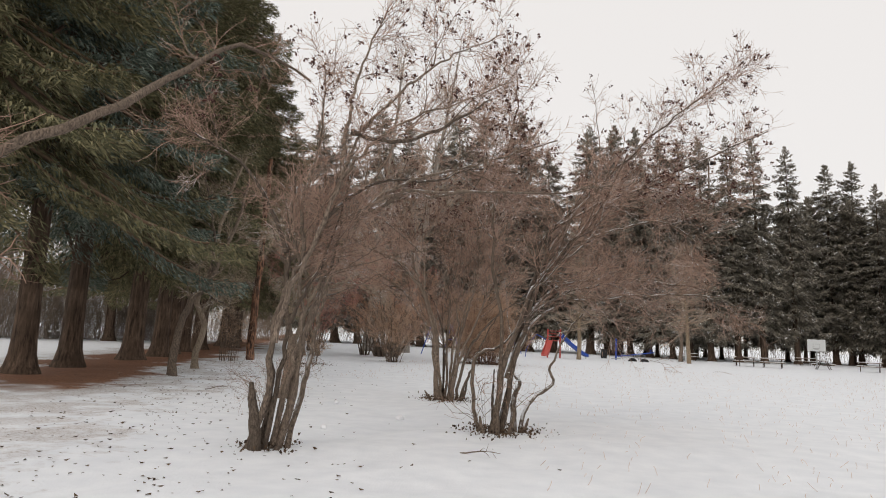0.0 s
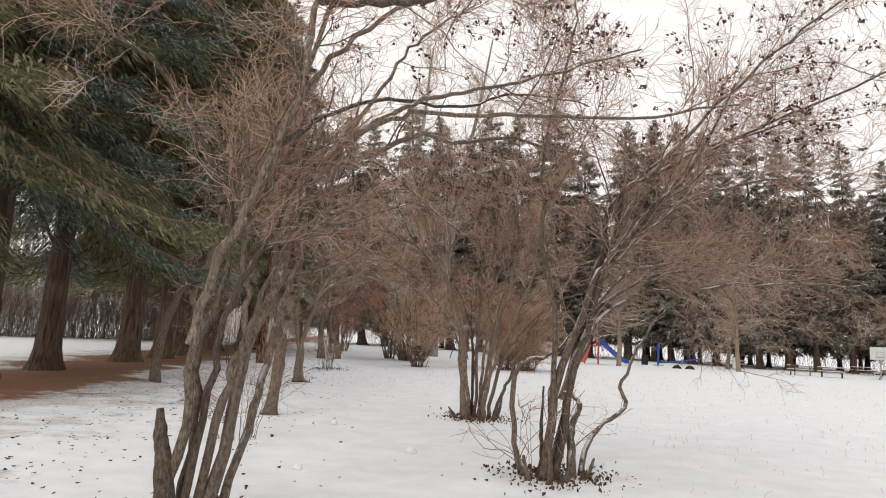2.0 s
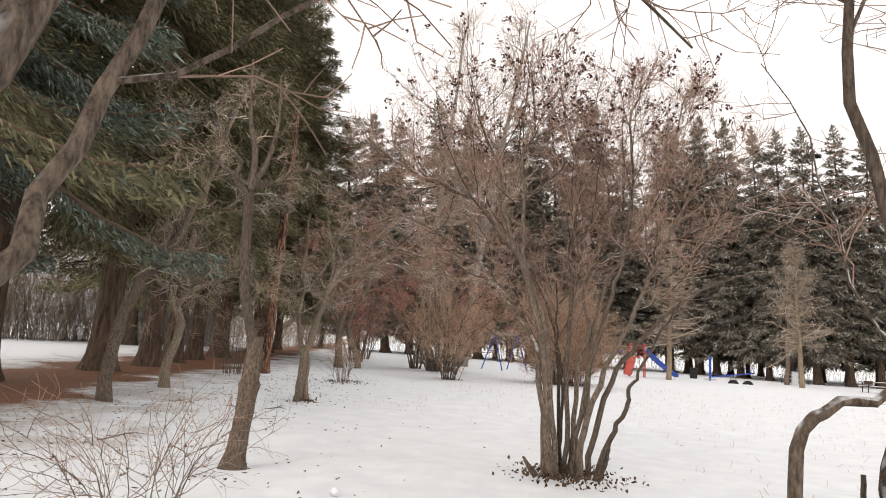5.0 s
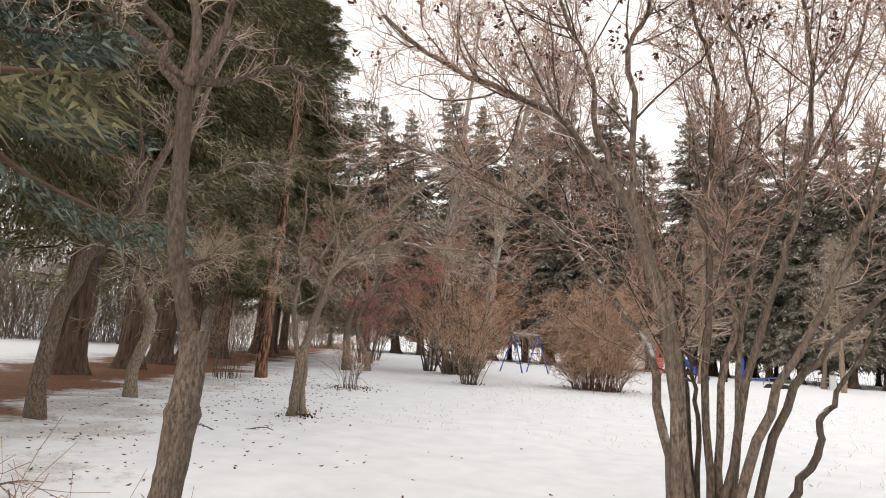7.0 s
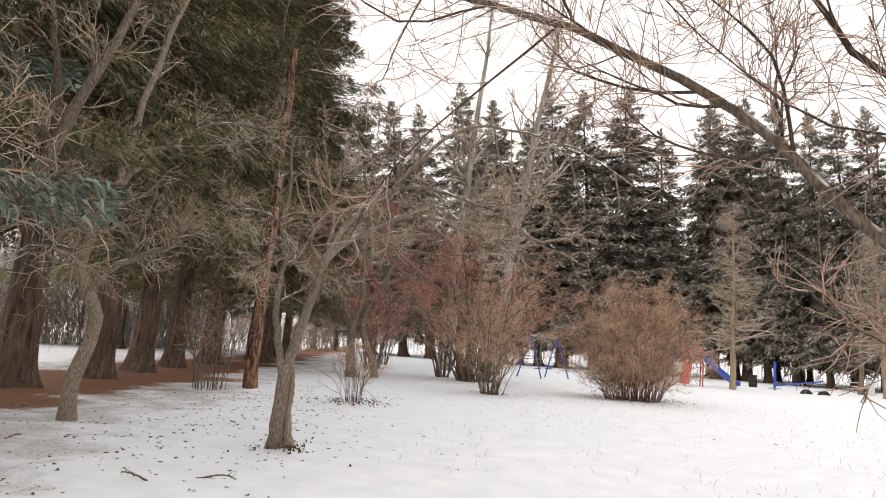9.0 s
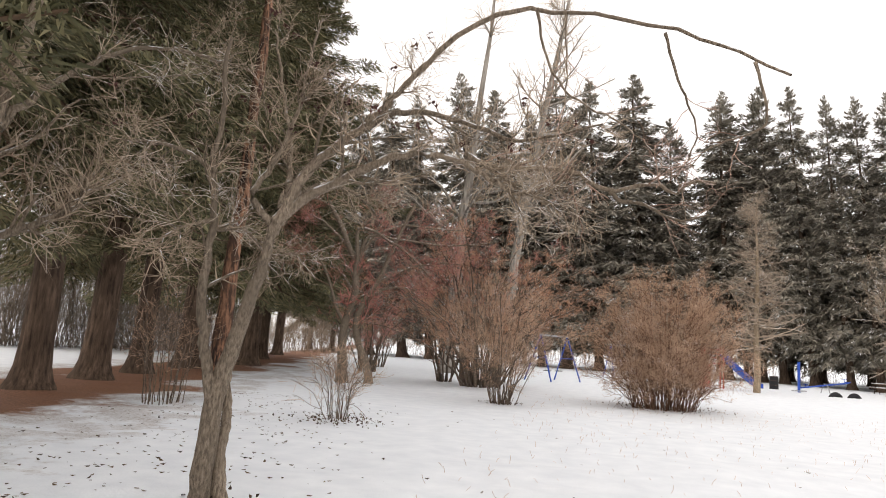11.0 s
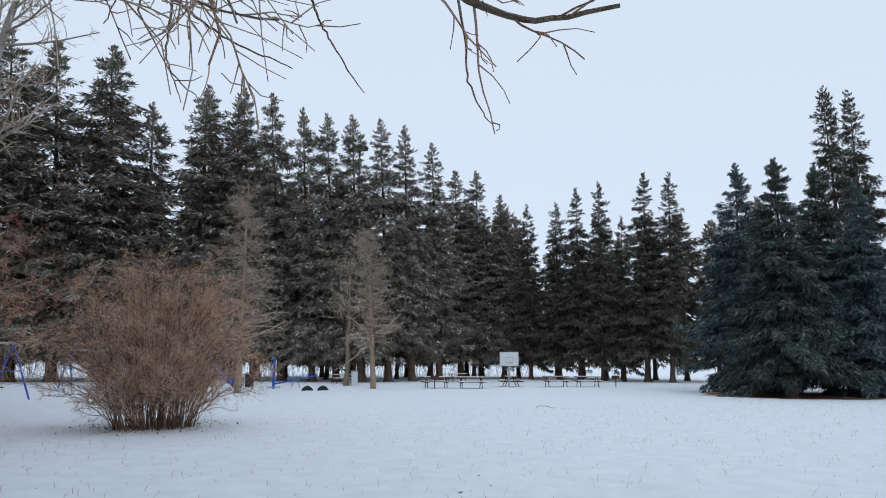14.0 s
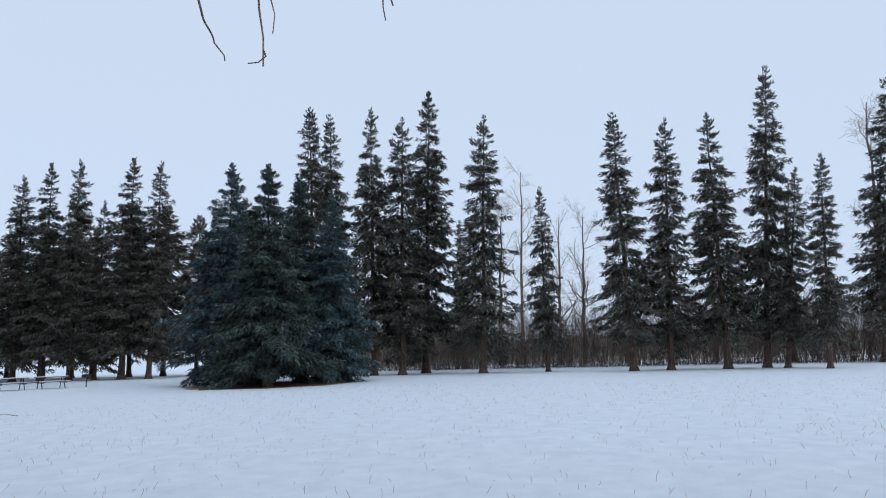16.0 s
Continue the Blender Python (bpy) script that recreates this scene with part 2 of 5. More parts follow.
def tubes(P, R, sides):
    """Tubes along N polylines P (N,n,3) with radii R (N,n): verts, quads."""
    N, n, _ = P.shape
    T = unit(np.gradient(P, axis=1))
    ref = np.where(np.abs(T[:, :1, 2:3]) > 0.8, np.array([1.0, 0, 0]), np.array([0, 0, 1.0]))
    A = unit(np.cross(T, ref))
    B = np.cross(T, A)
    a = np.arange(sides) * 2 * np.pi / sides
    V = P[:, :, None] + R[:, :, None, None] * (A[:, :, None] * np.cos(a)[:, None] + B[:, :, None] * np.sin(a)[:, None])
    i = np.arange(N)[:, None, None] * n * sides + np.arange(n - 1)[None, :, None] * sides
    j, j2 = np.arange(sides), (np.arange(sides) + 1) % sides
    F = np.stack([i + j, i + j2, i + j2 + sides, i + j + sides], -1).reshape(-1, 4)
    return V.reshape(-1, 3), F

def merge(chunks):
    vs, fs, k = [], [], 0
    for v, f in chunks:
        vs.append(v)
        fs.append(f + k)
        k += len(v)
    return np.concatenate(vs), np.concatenate(fs)

def along(P, R, who, u):
    """Point, tangent and radius at fraction u of polyline who."""
    n = P.shape[1]
    s = u * (n - 1)
    i = np.minimum(s.astype(int), n - 2)
    f = (s - i)[:, None]
    a, c = P[who, i], P[who, i + 1]
    return a + f * (c - a), unit(c - a), R[who, i] * (1 - f[:, 0]) + R[who, i + 1] * f[:, 0]

def sprout(rng, P, R, per, u0, u1, angle, length, n, thick=0.6, up=0.1, wander=0.18, rmin=0.003, shrink=0.6):
    """Side shoots on every polyline: per of them each, between u0 and u1."""
    N = len(P)
    who = np.repeat(np.arange(N), per)
    M = len(who)
    if M == 0:
        return np.zeros((0, n, 3)), np.zeros((0, n))
    u = u0 + (u1 - u0) * rng.random(M)
    p, d, r = along(P, R, who, u)
    side = unit(np.cross(d, unit(rng.normal(size=(M, 3)))))
    ang = np.radians(rng.normal(angle, 11, M))[:, None]
    d = unit(d * np.cos(ang) + side * np.sin(ang))
    L = rng.uniform(*length, M) * (1 - shrink * (u - u0) / max(u1 - u0, 1e-6))
    out = np.zeros((M, n, 3))
    out[:, 0] = p
    for k in range(1, n):
        d = unit(d + rng.normal(0, wander, (M, 3)) + np.array([0, 0, up]))
        out[:, k] = out[:, k - 1] + d * (L / (n - 1))[:, None]
    r0 = np.maximum(r * thick, rmin)
    rad = r0[:, None] * np.linspace(1, 0.35, n)[None]
    return out, np.maximum(rad, rmin * 0.6)

def smooth_line(pts, n, rng=None, jitter=0.0):
    """A curve of n points through a few control points."""
    pts = np.asarray(pts, float)
    m = len(pts)
    u = np.linspace(0, m - 1, n)
    i = np.minimum(u.astype(int), m - 2)
    f = (u - i)[:, None]
    ext = np.vstack([2 * pts[0] - pts[1], pts, 2 * pts[-1] - pts[-2]])
    a, c, d, e = ext[i], ext[i + 1], ext[i + 2], ext[i + 3]
    q = 0.5 * (2 * c + (d - a) * f + (2 * a - 5 * c + 4 * d - e) * f ** 2 + (3 * c - a - 3 * d + e) * f ** 3)
    if rng is not None and jitter:
        w = rng.normal(0, jitter, (n, 3))
        w[0] = 0
        q = q + w
    return q

def fan(rng, count, height, spread, base=0.25, bow=0.5, r=(0.03, 0.06), n=12, dome=0.4, low=0.82):
    """Stems of a vase-shaped clump."""
    P = np.zeros((count, n, 3))
    R = np.zeros((count, n))
    for k in range(count):
        az = 2 * np.pi * (k + rng.random()) / count
        s = spread * rng.uniform(0.1, 1.0)
        h = height * rng.uniform(low, 1.0) * (1 - dome * (s / spread) ** 2)
        b = base * math.sqrt(rng.uniform(0.02, 1))
        o = np.array([np.cos(az), np.sin(az)])
        pts = [(*(o * b), -0.06), (*(o * (b + 0.18 * s)), h * 0.3), (*(o * (b + 0.5 * s)), h * 0.68), (*(o * (b + s * (1 + 0.2 * bow))), h * (1 - 0.12 * bow))]
        P[k] = smooth_line(pts, n, rng, 0.0045 * height)
        R[k] = rng.uniform(*r) * np.linspace(1, 0.28, n)
    return P, R

def stems_in(rng, lists, n=16, jitter=0.02):
    """Stems from sketches in space: (radius, (dx, dy, z), ...) from the foot."""
    P = [smooth_line(pts, n, rng, jitter * min(1.0, math.dist(pts[0], pts[-1]) / 3)) for r, *pts in lists]
    R = [r * np.linspace(1, 0.3, n) for r, *pts in lists]
    for q, (r, *pts) in zip(P, lists):
        if pts[0][2] == 0:
            q[0, 2] = -0.06
    return np.array(P), np.array(R)

def stem(sketch, r, *pts):
    """Add one stem to a sketch: its radius and a few points from the foot."""
    sketch.append((r, *pts))

def bare_tree(name, x, y, label, category, P, R, seed, bark_mat, twig_mat, branches=9, shoots=8, fine=4, u0=0.35, blen=(0.7, 1.8),
              slen=(0.35, 0.8), flen=(0.15, 0.4), up=0.04, angle=48, seeds=0, group="", stem_name="stem", sides=9, rmin=0.0035, shoot_from=0.1, bare=0):
    """A leafless tree or clump: each stem a part, side branches and twigs one part each."""
    rng = np.random.default_rng(seed)
    root = thing(name, x, y, label, category, group)
    lumps = np.pad(rng.normal(0, 0.09, R.shape), ((0, 0), (2, 2)), mode="edge")
    lumps = sum(lumps[:, k:k + R.shape[1]] for k in range(5)) / 5
    R = R * (1 + np.clip(lumps, -0.12, 0.16))
    R[:, 0] *= 1.25
    for k in range(bare):
        hang(stem_name, mesh_from(stem_name, *tubes(P[k:k + 1], R[k:k + 1], 12), bark_mat), root)
    P, R = P[bare:], R[bare:]
    P1, R1 = sprout(rng, P, R, branches, u0, 1.0, angle, blen, 8, 0.42, up, 0.16, rmin * 1.6)
    for k in range(len(P)):
        hang(stem_name, mesh_from(stem_name, *tubes(P[k:k + 1], R[k:k + 1], sides), bark_mat), root)
    if branches:
        hang("side_branches", mesh_from("side_branches", *tubes(P1, R1, 5), bark_mat), root, kind="stuff")
    P2, R2 = sprout(rng, P1, R1, shoots, shoot_from, 1.0, angle, slen, 5, 0.55, up * 0.8, 0.26, rmin)
    Pa, Ra = sprout(rng, P, R, shoots, u0 + 0.15, 1.0, angle, slen, 5, 0.3, up, 0.26, rmin)
    P2, R2 = np.concatenate([P2, Pa]), np.concatenate([R2, np.minimum(Ra, 0.008)])
    P3, R3 = sprout(rng, P2, R2, fine, 0.15, 1.0, angle, flen, 3, 0.6, up * 0.6, 0.2, rmin * 0.75)
    hang("twigs", mesh_from("twigs", *merge([tubes(P2, R2, 3), tubes(P3, R3, 3)]), twig_mat), root, kind="stuff")
    if seeds:
        # dried clusters at the ends of the highest twigs
        tips = P3[:, -1][P3[:, -1, 2] > np.quantile(P3[:, -1, 2], 0.55)]
        tips = tips[rng.integers(0, len(tips), seeds)]
        hang("seed_heads", mesh_from("seed_heads", *flakes(rng, tips, 0.025, 0.06, 6), SEEDS), root, "dark dried seed clusters", "stuff")
    return root

def flakes(rng, C, lo, hi, per=1, flat=False):
    """Small kite-shaped leaves about the points C."""
    C = np.repeat(C, per, axis=0) + rng.normal(0, hi * 0.35 if per > 1 else 0, (len(C) * per, 3))
    M = len(C)
    a = unit(rng.normal(size=(M, 3)))
    if flat:
        a[:, 2] *= 0.15
        a = unit(a)
        up = np.tile(np.array([0, 0, 1.0]), (M, 1)) + rng.normal(0, 0.25, (M, 3))
    else:
        up = rng.normal(size=(M, 3))
    w = unit(np.cross(a, up))
    L = rng.uniform(lo, hi, M)[:, None]
    n = np.cross(a, w) * L * 0.18
    V = np.stack([C - a * L * 0.5, C + w * L * 0.32 + n, C + a * L * 0.5, C - w * L * 0.32 + n], 1).reshape(-1, 3)
    F = np.arange(M * 4).reshape(-1, 4)
    F = np.concatenate([F[:, [0, 1, 2]], F[:, [0, 2, 3]]])
    return V, F

def spruce_meshes(seed, h, radius, clear, whorls, per, kites, klen, kwid, droop=0.35, needle=None, trunk=0.22, thin=1.0, skirt=0.0, power=0.8, limbs=True, dead=0, spread=0.34, jumble=0.42):
    """Trunk, boughs and needle sprays of one spruce, about its own foot."""
    rng = np.random.default_rng(seed)
    zz = np.concatenate([[-0.1, 0.05, 0.2, 0.5, 1.0], np.linspace(2, h, 12)])
    TP = np.stack([0.04 * np.sin(zz * 0.5 + seed), 0.04 * np.cos(zz * 0.37 + seed), zz], 1)[None]
    TR = (trunk * (1 - zz / h * 0.97) * (1 + 0.7 * np.exp(-np.maximum(zz, 0) / 0.3)))[None]
    body = tubes(TP, np.maximum(TR, 0.01), 12)
    # boughs
    z = clear + (h - clear) * (np.arange(whorls) / whorls) ** 0.95
    tier = rng.uniform(0.86, 1.1, whorls)
    z = np.repeat(z, per) + rng.normal(0, jumble * (h - clear) / whorls, whorls * per)
    tier = np.repeat(tier, per)
    z = np.clip(z, clear, h - 0.12)
    keep = rng.random(len(z)) < thin
    z, tier = z[keep], tier[keep]
    M = len(z)
    f = (z - clear) / (h - clear)
    L = (radius * (1 - f) ** power + 0.12) * tier * np.where(rng.random(M) < 0.14, rng.uniform(1.0, 1.3, M), rng.uniform(0.55, 1.02, M))
    if skirt:
        L *= np.where(f < 0.1, 1 - skirt * (1 - f / 0.1), 1)
    az = rng.random(M) * 2 * np.pi
    n = 6
    slope = np.radians(np.interp(f, [0, 0.5, 0.8, 0.93, 1], [-22, -13, 0, 24, 58]) + rng.normal(0, 7, M))
    u = np.linspace(0, 1, n)
    hor = L[:, None] * u * np.cos(slope)[:, None]
    ver = L[:, None] * (u * np.sin(slope)[:, None] + droop * (0.8 * u ** 3 - 0.9 * u ** 1.5) * (1 - f)[:, None])
    bend = az[:, None] + rng.normal(0, 0.12, (M, 1)) * u
    BP = np.stack([hor * np.cos(bend), hor * np.sin(bend), z[:, None] + ver], -1)
    BR = np.maximum((0.012 + 0.012 * L)[:, None] * np.linspace(1, 0.25, n), 0.004)
    wood = tubes(BP, BR, 3)
    if dead:
        DP, DR = sprout(rng, TP, np.full_like(TR, 0.035), dead, (5 + 2.6 * 11 / (h - 2)) / 16, 0.8, 88, (1.2, 3.0), 6, 0.7, -0.03, 0.12, 0.012, 0.1)
        EP, ER = sprout(rng, DP, DR, 10, 0.25, 1.0, 50, (0.4, 1.2), 4, 0.6, -0.1, 0.15, 0.008)
        wood = merge([wood, tubes(DP, DR, 4), tubes(EP, ER, 3)])
    # sprays: kites set along each bough, swept forward and hanging
    cnt = (kites * (L + 0.7)).astype(int)
    who = np.repeat(np.arange(M), cnt)
    K = len(who)
    v = rng.random(K) ** 0.75 * 0.92 + 0.08
    p, d, _ = along(BP, BR, who, v)
    sgn = np.where(rng.random(K) < 0.5, -1.0, 1.0)[:, None]
    lat = unit(np.cross(d, np.array([0, 0, 1.0]))) * sgn
    fwd = rng.uniform(0.25, 1.0, K)[:, None]
    reach = np.minimum(spread * (L[who] * (1.06 - v)) + 0.06, 0.8)
    base = p + lat * (reach * rng.random(K) ** 1.0)[:, None] + np.array([0, 0, -1.0]) * (rng.random(K) ** 1.5 * 0.2 * np.minimum(L[who], 2.0))[:, None]
    a = unit(d * fwd + lat * rng.uniform(0.2, 1.0, K)[:, None] + np.array([0, 0, -1.0]) * (rng.uniform(-0.25, 0.85, K) - 1.5 * np.clip((f[who] - 0.8) / 0.2, 0, 1))[:, None])
    w = unit(np.cross(a, unit(np.array([0, 0, 1.0]) + rng.normal(0, 0.45, (K, 3)))))
    s = rng.uniform(0.6, 1.25, K)[:, None] * np.minimum(1, 0.24 + 0.38 * L[who])[:, None]
    # the leader
    J = 90
    lead = np.stack([rng.normal(0, 0.03, J), rng.normal(0, 0.03, J), h - rng.random(J) ** 0.8 * 0.09 * h], 1)
    lead[:, :2] += TP[0, -1, :2]
    tip = unit(np.concatenate([rng.normal(0, 0.6, (J, 2)), np.ones((J, 1)) * 0.9], 1))
    base, a = np.concatenate([base, lead]), np.concatenate([a, tip])
    w = np.concatenate([w, unit(np.cross(tip, rng.normal(size=(J, 3))))])
    s = np.concatenate([s, 0.14 + 0.5 * ((h - lead[:, 2]) / (0.09 * h))[:, None]])
    K += J
    V = np.stack([base - w * kwid * s, base + w * kwid * s, base + a * klen * s], 1).reshape(-1, 3)
    F = np.arange(K * 3).reshape(-1, 3)
    return (mesh_from("trunk", *body, BARK_DARK), mesh_from("boughs", *wood, BOUGH) if limbs else None, mesh_from("needles", V, F, needle or NEEDLE, False))

def spruce(name, x, y, label, meshes, scale=1.0, rz=0.0, lean=(0, 0), wide=1.0, group=""):
    root = thing(name, x, y, label, "spruce tree", group)
    tilt = Vector((lean[0], lean[1], 1)).to_track_quat("Z", "Y").to_matrix().to_4x4()
    root.matrix_basis = Matrix.Translation((x, y, 0)) @ tilt @ Matrix.Rotation(rz, 4, "Z") @ Matrix.Diagonal((scale * wide, scale * wide, scale, 1))
    for nm, me in zip(("trunk", "boughs", "needles"), meshes):
        if me:
            hang(nm, me, root, kind="" if nm == "trunk" else "stuff")
    return root

# ---- ground: one sheet to the horizon ----
def spaced(c, near, step):
    a = [0.0]
    s = step
    while a[-1] < 1500:
        a.append(a[-1] + s)
        if a[-1] > near:
            s *= 1.22
    a = np.array(a)
    return np.concatenate([c - a[:0:-1], c + a])

def waves():
    q = np.random.default_rng(5)
    swell = [(q.uniform(0, 2 * np.pi), q.uniform(0.3, 5), q.uniform(0, 6)) for k in range(26)]
    prints = [(q.uniform(-9, 8), q.uniform(3, 32)) for k in range(150)]
    return swell, prints

SWELL, PRINTS = waves()

def lie(X, Y):
    """Height of the snow: shallow swells and old, half-filled footprints."""
    Z = np.zeros_like(X)
    near = np.exp(-(((X + 2) / 30) ** 2 + ((Y - 15) / 35) ** 2))
    for a, w, o in SWELL:
        Z += near * 0.012 / (1 + 0.5 * w) * np.sin(w * (X * np.cos(a) + Y * np.sin(a)) + o)
    for cx, cy in PRINTS:
        Z -= 0.022 * np.exp(-(((X - cx) / 0.13) ** 2 + ((Y - cy) / 0.2) ** 2))
    return Z

def ground():
    X, Y = np.meshgrid(spaced(-2, 14, 0.16), spaced(15, 20, 0.16), indexing="ij")
    Z = lie(X, Y)
    nx, ny = X.shape
    i = np.arange(nx * ny).reshape(nx, ny)
    F = np.stack([i[:-1, :-1], i[1:, :-1], i[1:, 1:], i[:-1, 1:]], -1).reshape(-1, 4)
    ob = new("ground", mesh_from("ground", np.stack([X, Y, Z], -1).reshape(-1, 3), F, SNOW))
    return tagged(ob, "trodden thin snow over dead grass, with brown spruce needles", "snow", kind="structure")

ground()

# ---- clumps beside the path ----
rng = np.random.default_rng(11)
clump_a = []
stem(clump_a, 0.115, (-0.08, -0.2, 0), (-0.1, -0.2, 0.3), (-0.15, -0.22, 0.62), (-0.17, -0.23, 0.8))
stem(clump_a, 0.058, (-0.22, -0.12, 0), (0.02, -0.18, 0.66), (0.02, -0.20, 1.19), (0.06, -0.20, 1.56), (0.17, -0.14, 1.95), (0.25, -0.11, 2.19), (0.41, -0.02, 2.47), (0.54, 0.03, 2.78), (0.67, 0.08, 3.22))
stem(clump_a, 0.045, (-0.10, 0.05, 0), (-0.00, -0.00, 0.65), (-0.04, 0.00, 1.18), (0.01, 0.08, 1.49), (0.06, 0.15, 1.81), (0.05, 0.18, 2.11), (0.03, 0.20, 2.51), (0.03, 0.23, 2.90), (0.03, 0.27, 3.45))
stem(clump_a, 0.045, (-0.02, -0.10, 0), (0.10, -0.05, 0.71), (0.15, -0.05, 1.20), (0.18, -0.06, 1.48), (0.26, -0.04, 1.75), (0.37, -0.00, 2.01), (0.50, 0.05, 2.26), (0.62, 0.08, 2.62), (0.75, 0.11, 3.10))
stem(clump_a, 0.05, (0.03, 0.05, 0), (0.18, 0.01, 0.68), (0.23, 0.03, 1.08), (0.30, 0.05, 1.30), (0.30, 0.04, 1.67), (0.26, -0.01, 2.04), (0.26, -0.03, 2.29), (0.20, -0.08, 2.63), (0.12, -0.16, 3.07))
stem(clump_a, 0.068, (0.08, 0.08, 0), (0.24, 0.11, 0.65), (0.25, 0.18, 1.10), (0.26, 0.24, 1.30), (0.29, 0.38, 1.55), (0.35, 0.58, 1.89), (0.35, 0.75, 2.33), (0.37, 0.93, 2.69), (0.43, 1.18, 2.98), (0.70, 1.50, 3.22), (0.89, 1.66, 3.32), (1.19, 2.09, 3.63), (1.52, 2.59, 3.67), (1.83, 2.82, 3.82), (2.20, 3.12, 3.90), (2.66, 3.40, 3.82), (2.99, 3.66, 3.84))
stem(clump_a, 0.05, (0.20, 0.12, 0), (0.27, 0.37, 0.62), (0.28, 0.49, 0.97), (0.31, 0.64, 1.37), (0.34, 0.77, 1.68), (0.39, 0.92, 2.11), (0.52, 1.09, 2.64), (0.60, 1.24, 3.17), (0.73, 1.40, 3.79))
stem(clump_a, 0.04, (0.12, -0.05, 0), (0.35, -0.12, 0.72), (0.34, -0.02, 1.21), (0.41, 0.12, 1.71), (0.53, 0.28, 2.14), (0.60, 0.42, 2.59), (0.64, 0.52, 3.03), (0.68, 0.63, 3.64))
stem(clump_a, 0.046, (0.17, -0.49, 1.29), (0.32, -0.47, 1.90), (0.61, -0.46, 2.59), (0.85, -0.47, 3.27), (1.11, -0.70, 3.72), (1.33, -0.79, 4.01))
stem(clump_a, 0.04, (1.01, -0.68, 3.76), (1.59, -0.97, 3.57), (1.96, -0.64, 3.79), (2.30, -0.39, 4.09), (2.61, -0.17, 4.35))
stem(clump_a, 0.038, (0.10, -0.08, 2.40), (-0.17, -0.11, 3.02), (-0.46, -0.27, 3.45), (-0.80, -0.48, 3.68), (-1.11, -0.71, 3.85))
stem(clump_a, 0.04, (0.84, 0.27, 2.83), (0.98, 0.32, 3.04), (1.26, 0.41, 3.23), (1.60, 0.49, 3.32), (2.28, 0.65, 3.36), (2.97, 0.80, 3.39), (3.65, 0.86, 3.45), (4.19, 0.87, 3.53))
stem(clump_a, 0.034, (0.98, 0.43, 3.10), (1.41, 0.65, 3.46), (1.89, 0.93, 3.67), (2.66, 1.34, 4.03), (3.50, 1.62, 4.37))
stem(clump_a, 0.034, (0.67, 0.52, 2.89), (0.89, 1.13, 3.63), (1.17, 1.62, 4.44), (1.74, 2.12, 5.14))
stem(clump_a, 0.036, (0.59, -0.41, 2.60), (0.77, -0.23, 3.25), (1.09, -0.02, 3.81), (1.53, 0.30, 4.27), (2.13, 0.70, 4.63), (2.80, 1.13, 5.09))
stem(clump_a, 0.032, (0.66, -0.38, 2.80), (0.87, 0.12, 3.21), (1.22, 0.64, 3.51), (1.76, 1.25, 3.65), (2.33, 1.72, 3.94), (3.04, 2.13, 3.98))
stem(clump_a, 0.036, (0.85, -0.47, 3.27), (0.84, -0.31, 4.00), (0.92, -0.08, 4.78), (1.17, 0.21, 5.76))
stem(clump_a, 0.034, (0.40, -0.27, 2.27), (0.27, -0.12, 3.02), (0.37, 0.14, 3.88), (0.32, 0.34, 4.91))
stem(clump_a, 0.032, (1.06, -0.56, 3.79), (1.32, 0.15, 4.49), (1.85, 0.86, 5.28), (2.64, 1.53, 5.99))
P, R = stems_in(rng, clump_a, 24, 0.014)
R *= 0.76
bare_tree("multi_stemmed_tree", 0.08, 6.9, "leafless multi-stemmed tree with grey-brown stems arching over the snow", "bare tree", P, R, 15,
          BARK, TWIG_CLUMP, 8, 10, 5, bare=1, u0=0.55, blen=(0.5, 1.6), slen=(0.3, 0.8), seeds=420, group="leafless clumps along the path")
clump_b = []
stem(clump_b, 0.055, (-0.2, -0.08, 0), (-0.24, -0.1, 0.14), (-0.26, -0.13, 0.26))
stem(clump_b, 0.06, (0.18, 0.02, 0), (0.24, 0.0, 0.18), (0.26, 0.0, 0.36))
stem(clump_b, 0.05, (0.36, 0.2, 0), (0.44, 0.2, 0.12), (0.48, 0.18, 0.24))
stem(clump_b, 0.05, (0.02, -0.16, 0), (0.02, -0.2, 0.2), (0.0, -0.22, 0.42))
stem(clump_b, 0.045, (-0.28, 0.15, 0), (-0.37, 0.12, 0.34), (-0.40, 0.15, 1.02), (-0.26, 0.17, 1.24), (-0.03, 0.19, 1.31), (0.18, 0.27, 1.51), (0.39, 0.33, 1.78))
stem(clump_b, 0.045, (0.35, 0.45, 0), (0.41, 0.64, 0.29), (0.58, 0.81, 0.51), (0.88, 1.05, 0.73), (0.83, 1.06, 0.95), (0.94, 1.09, 1.26), (1.10, 1.10, 1.58), (1.36, 1.13, 1.93))
stem(clump_b, 0.042, (-0.05, 0.20, 0), (-0.09, 0.30, 0.45), (-0.08, 0.35, 0.96))
stem(clump_b, 0.07, (0.25, 0.30, 0), (0.24, 0.51, 0.49), (0.33, 0.55, 0.76), (0.23, 0.56, 0.86))
stem(clump_b, 0.066, (-0.08, -0.02, 0), (0.00, 0.04, 0.39), (0.07, 0.14, 1.09), (0.27, 0.21, 1.60), (0.47, 0.29, 2.17), (0.61, 0.37, 2.41), (0.87, 0.41, 2.73), (1.28, 0.40, 3.23), (1.57, 0.41, 3.64), (1.78, 0.43, 3.76), (2.25, 0.33, 3.95))
stem(clump_b, 0.05, (0.05, 0.05, 0), (0.15, 0.12, 0.43), (0.23, 0.18, 1.10), (0.41, 0.22, 1.65), (0.50, 0.27, 2.08), (0.65, 0.31, 2.42), (0.98, 0.29, 2.90), (1.33, 0.25, 3.27), (1.65, 0.20, 3.82), (1.95, 0.14, 4.41))
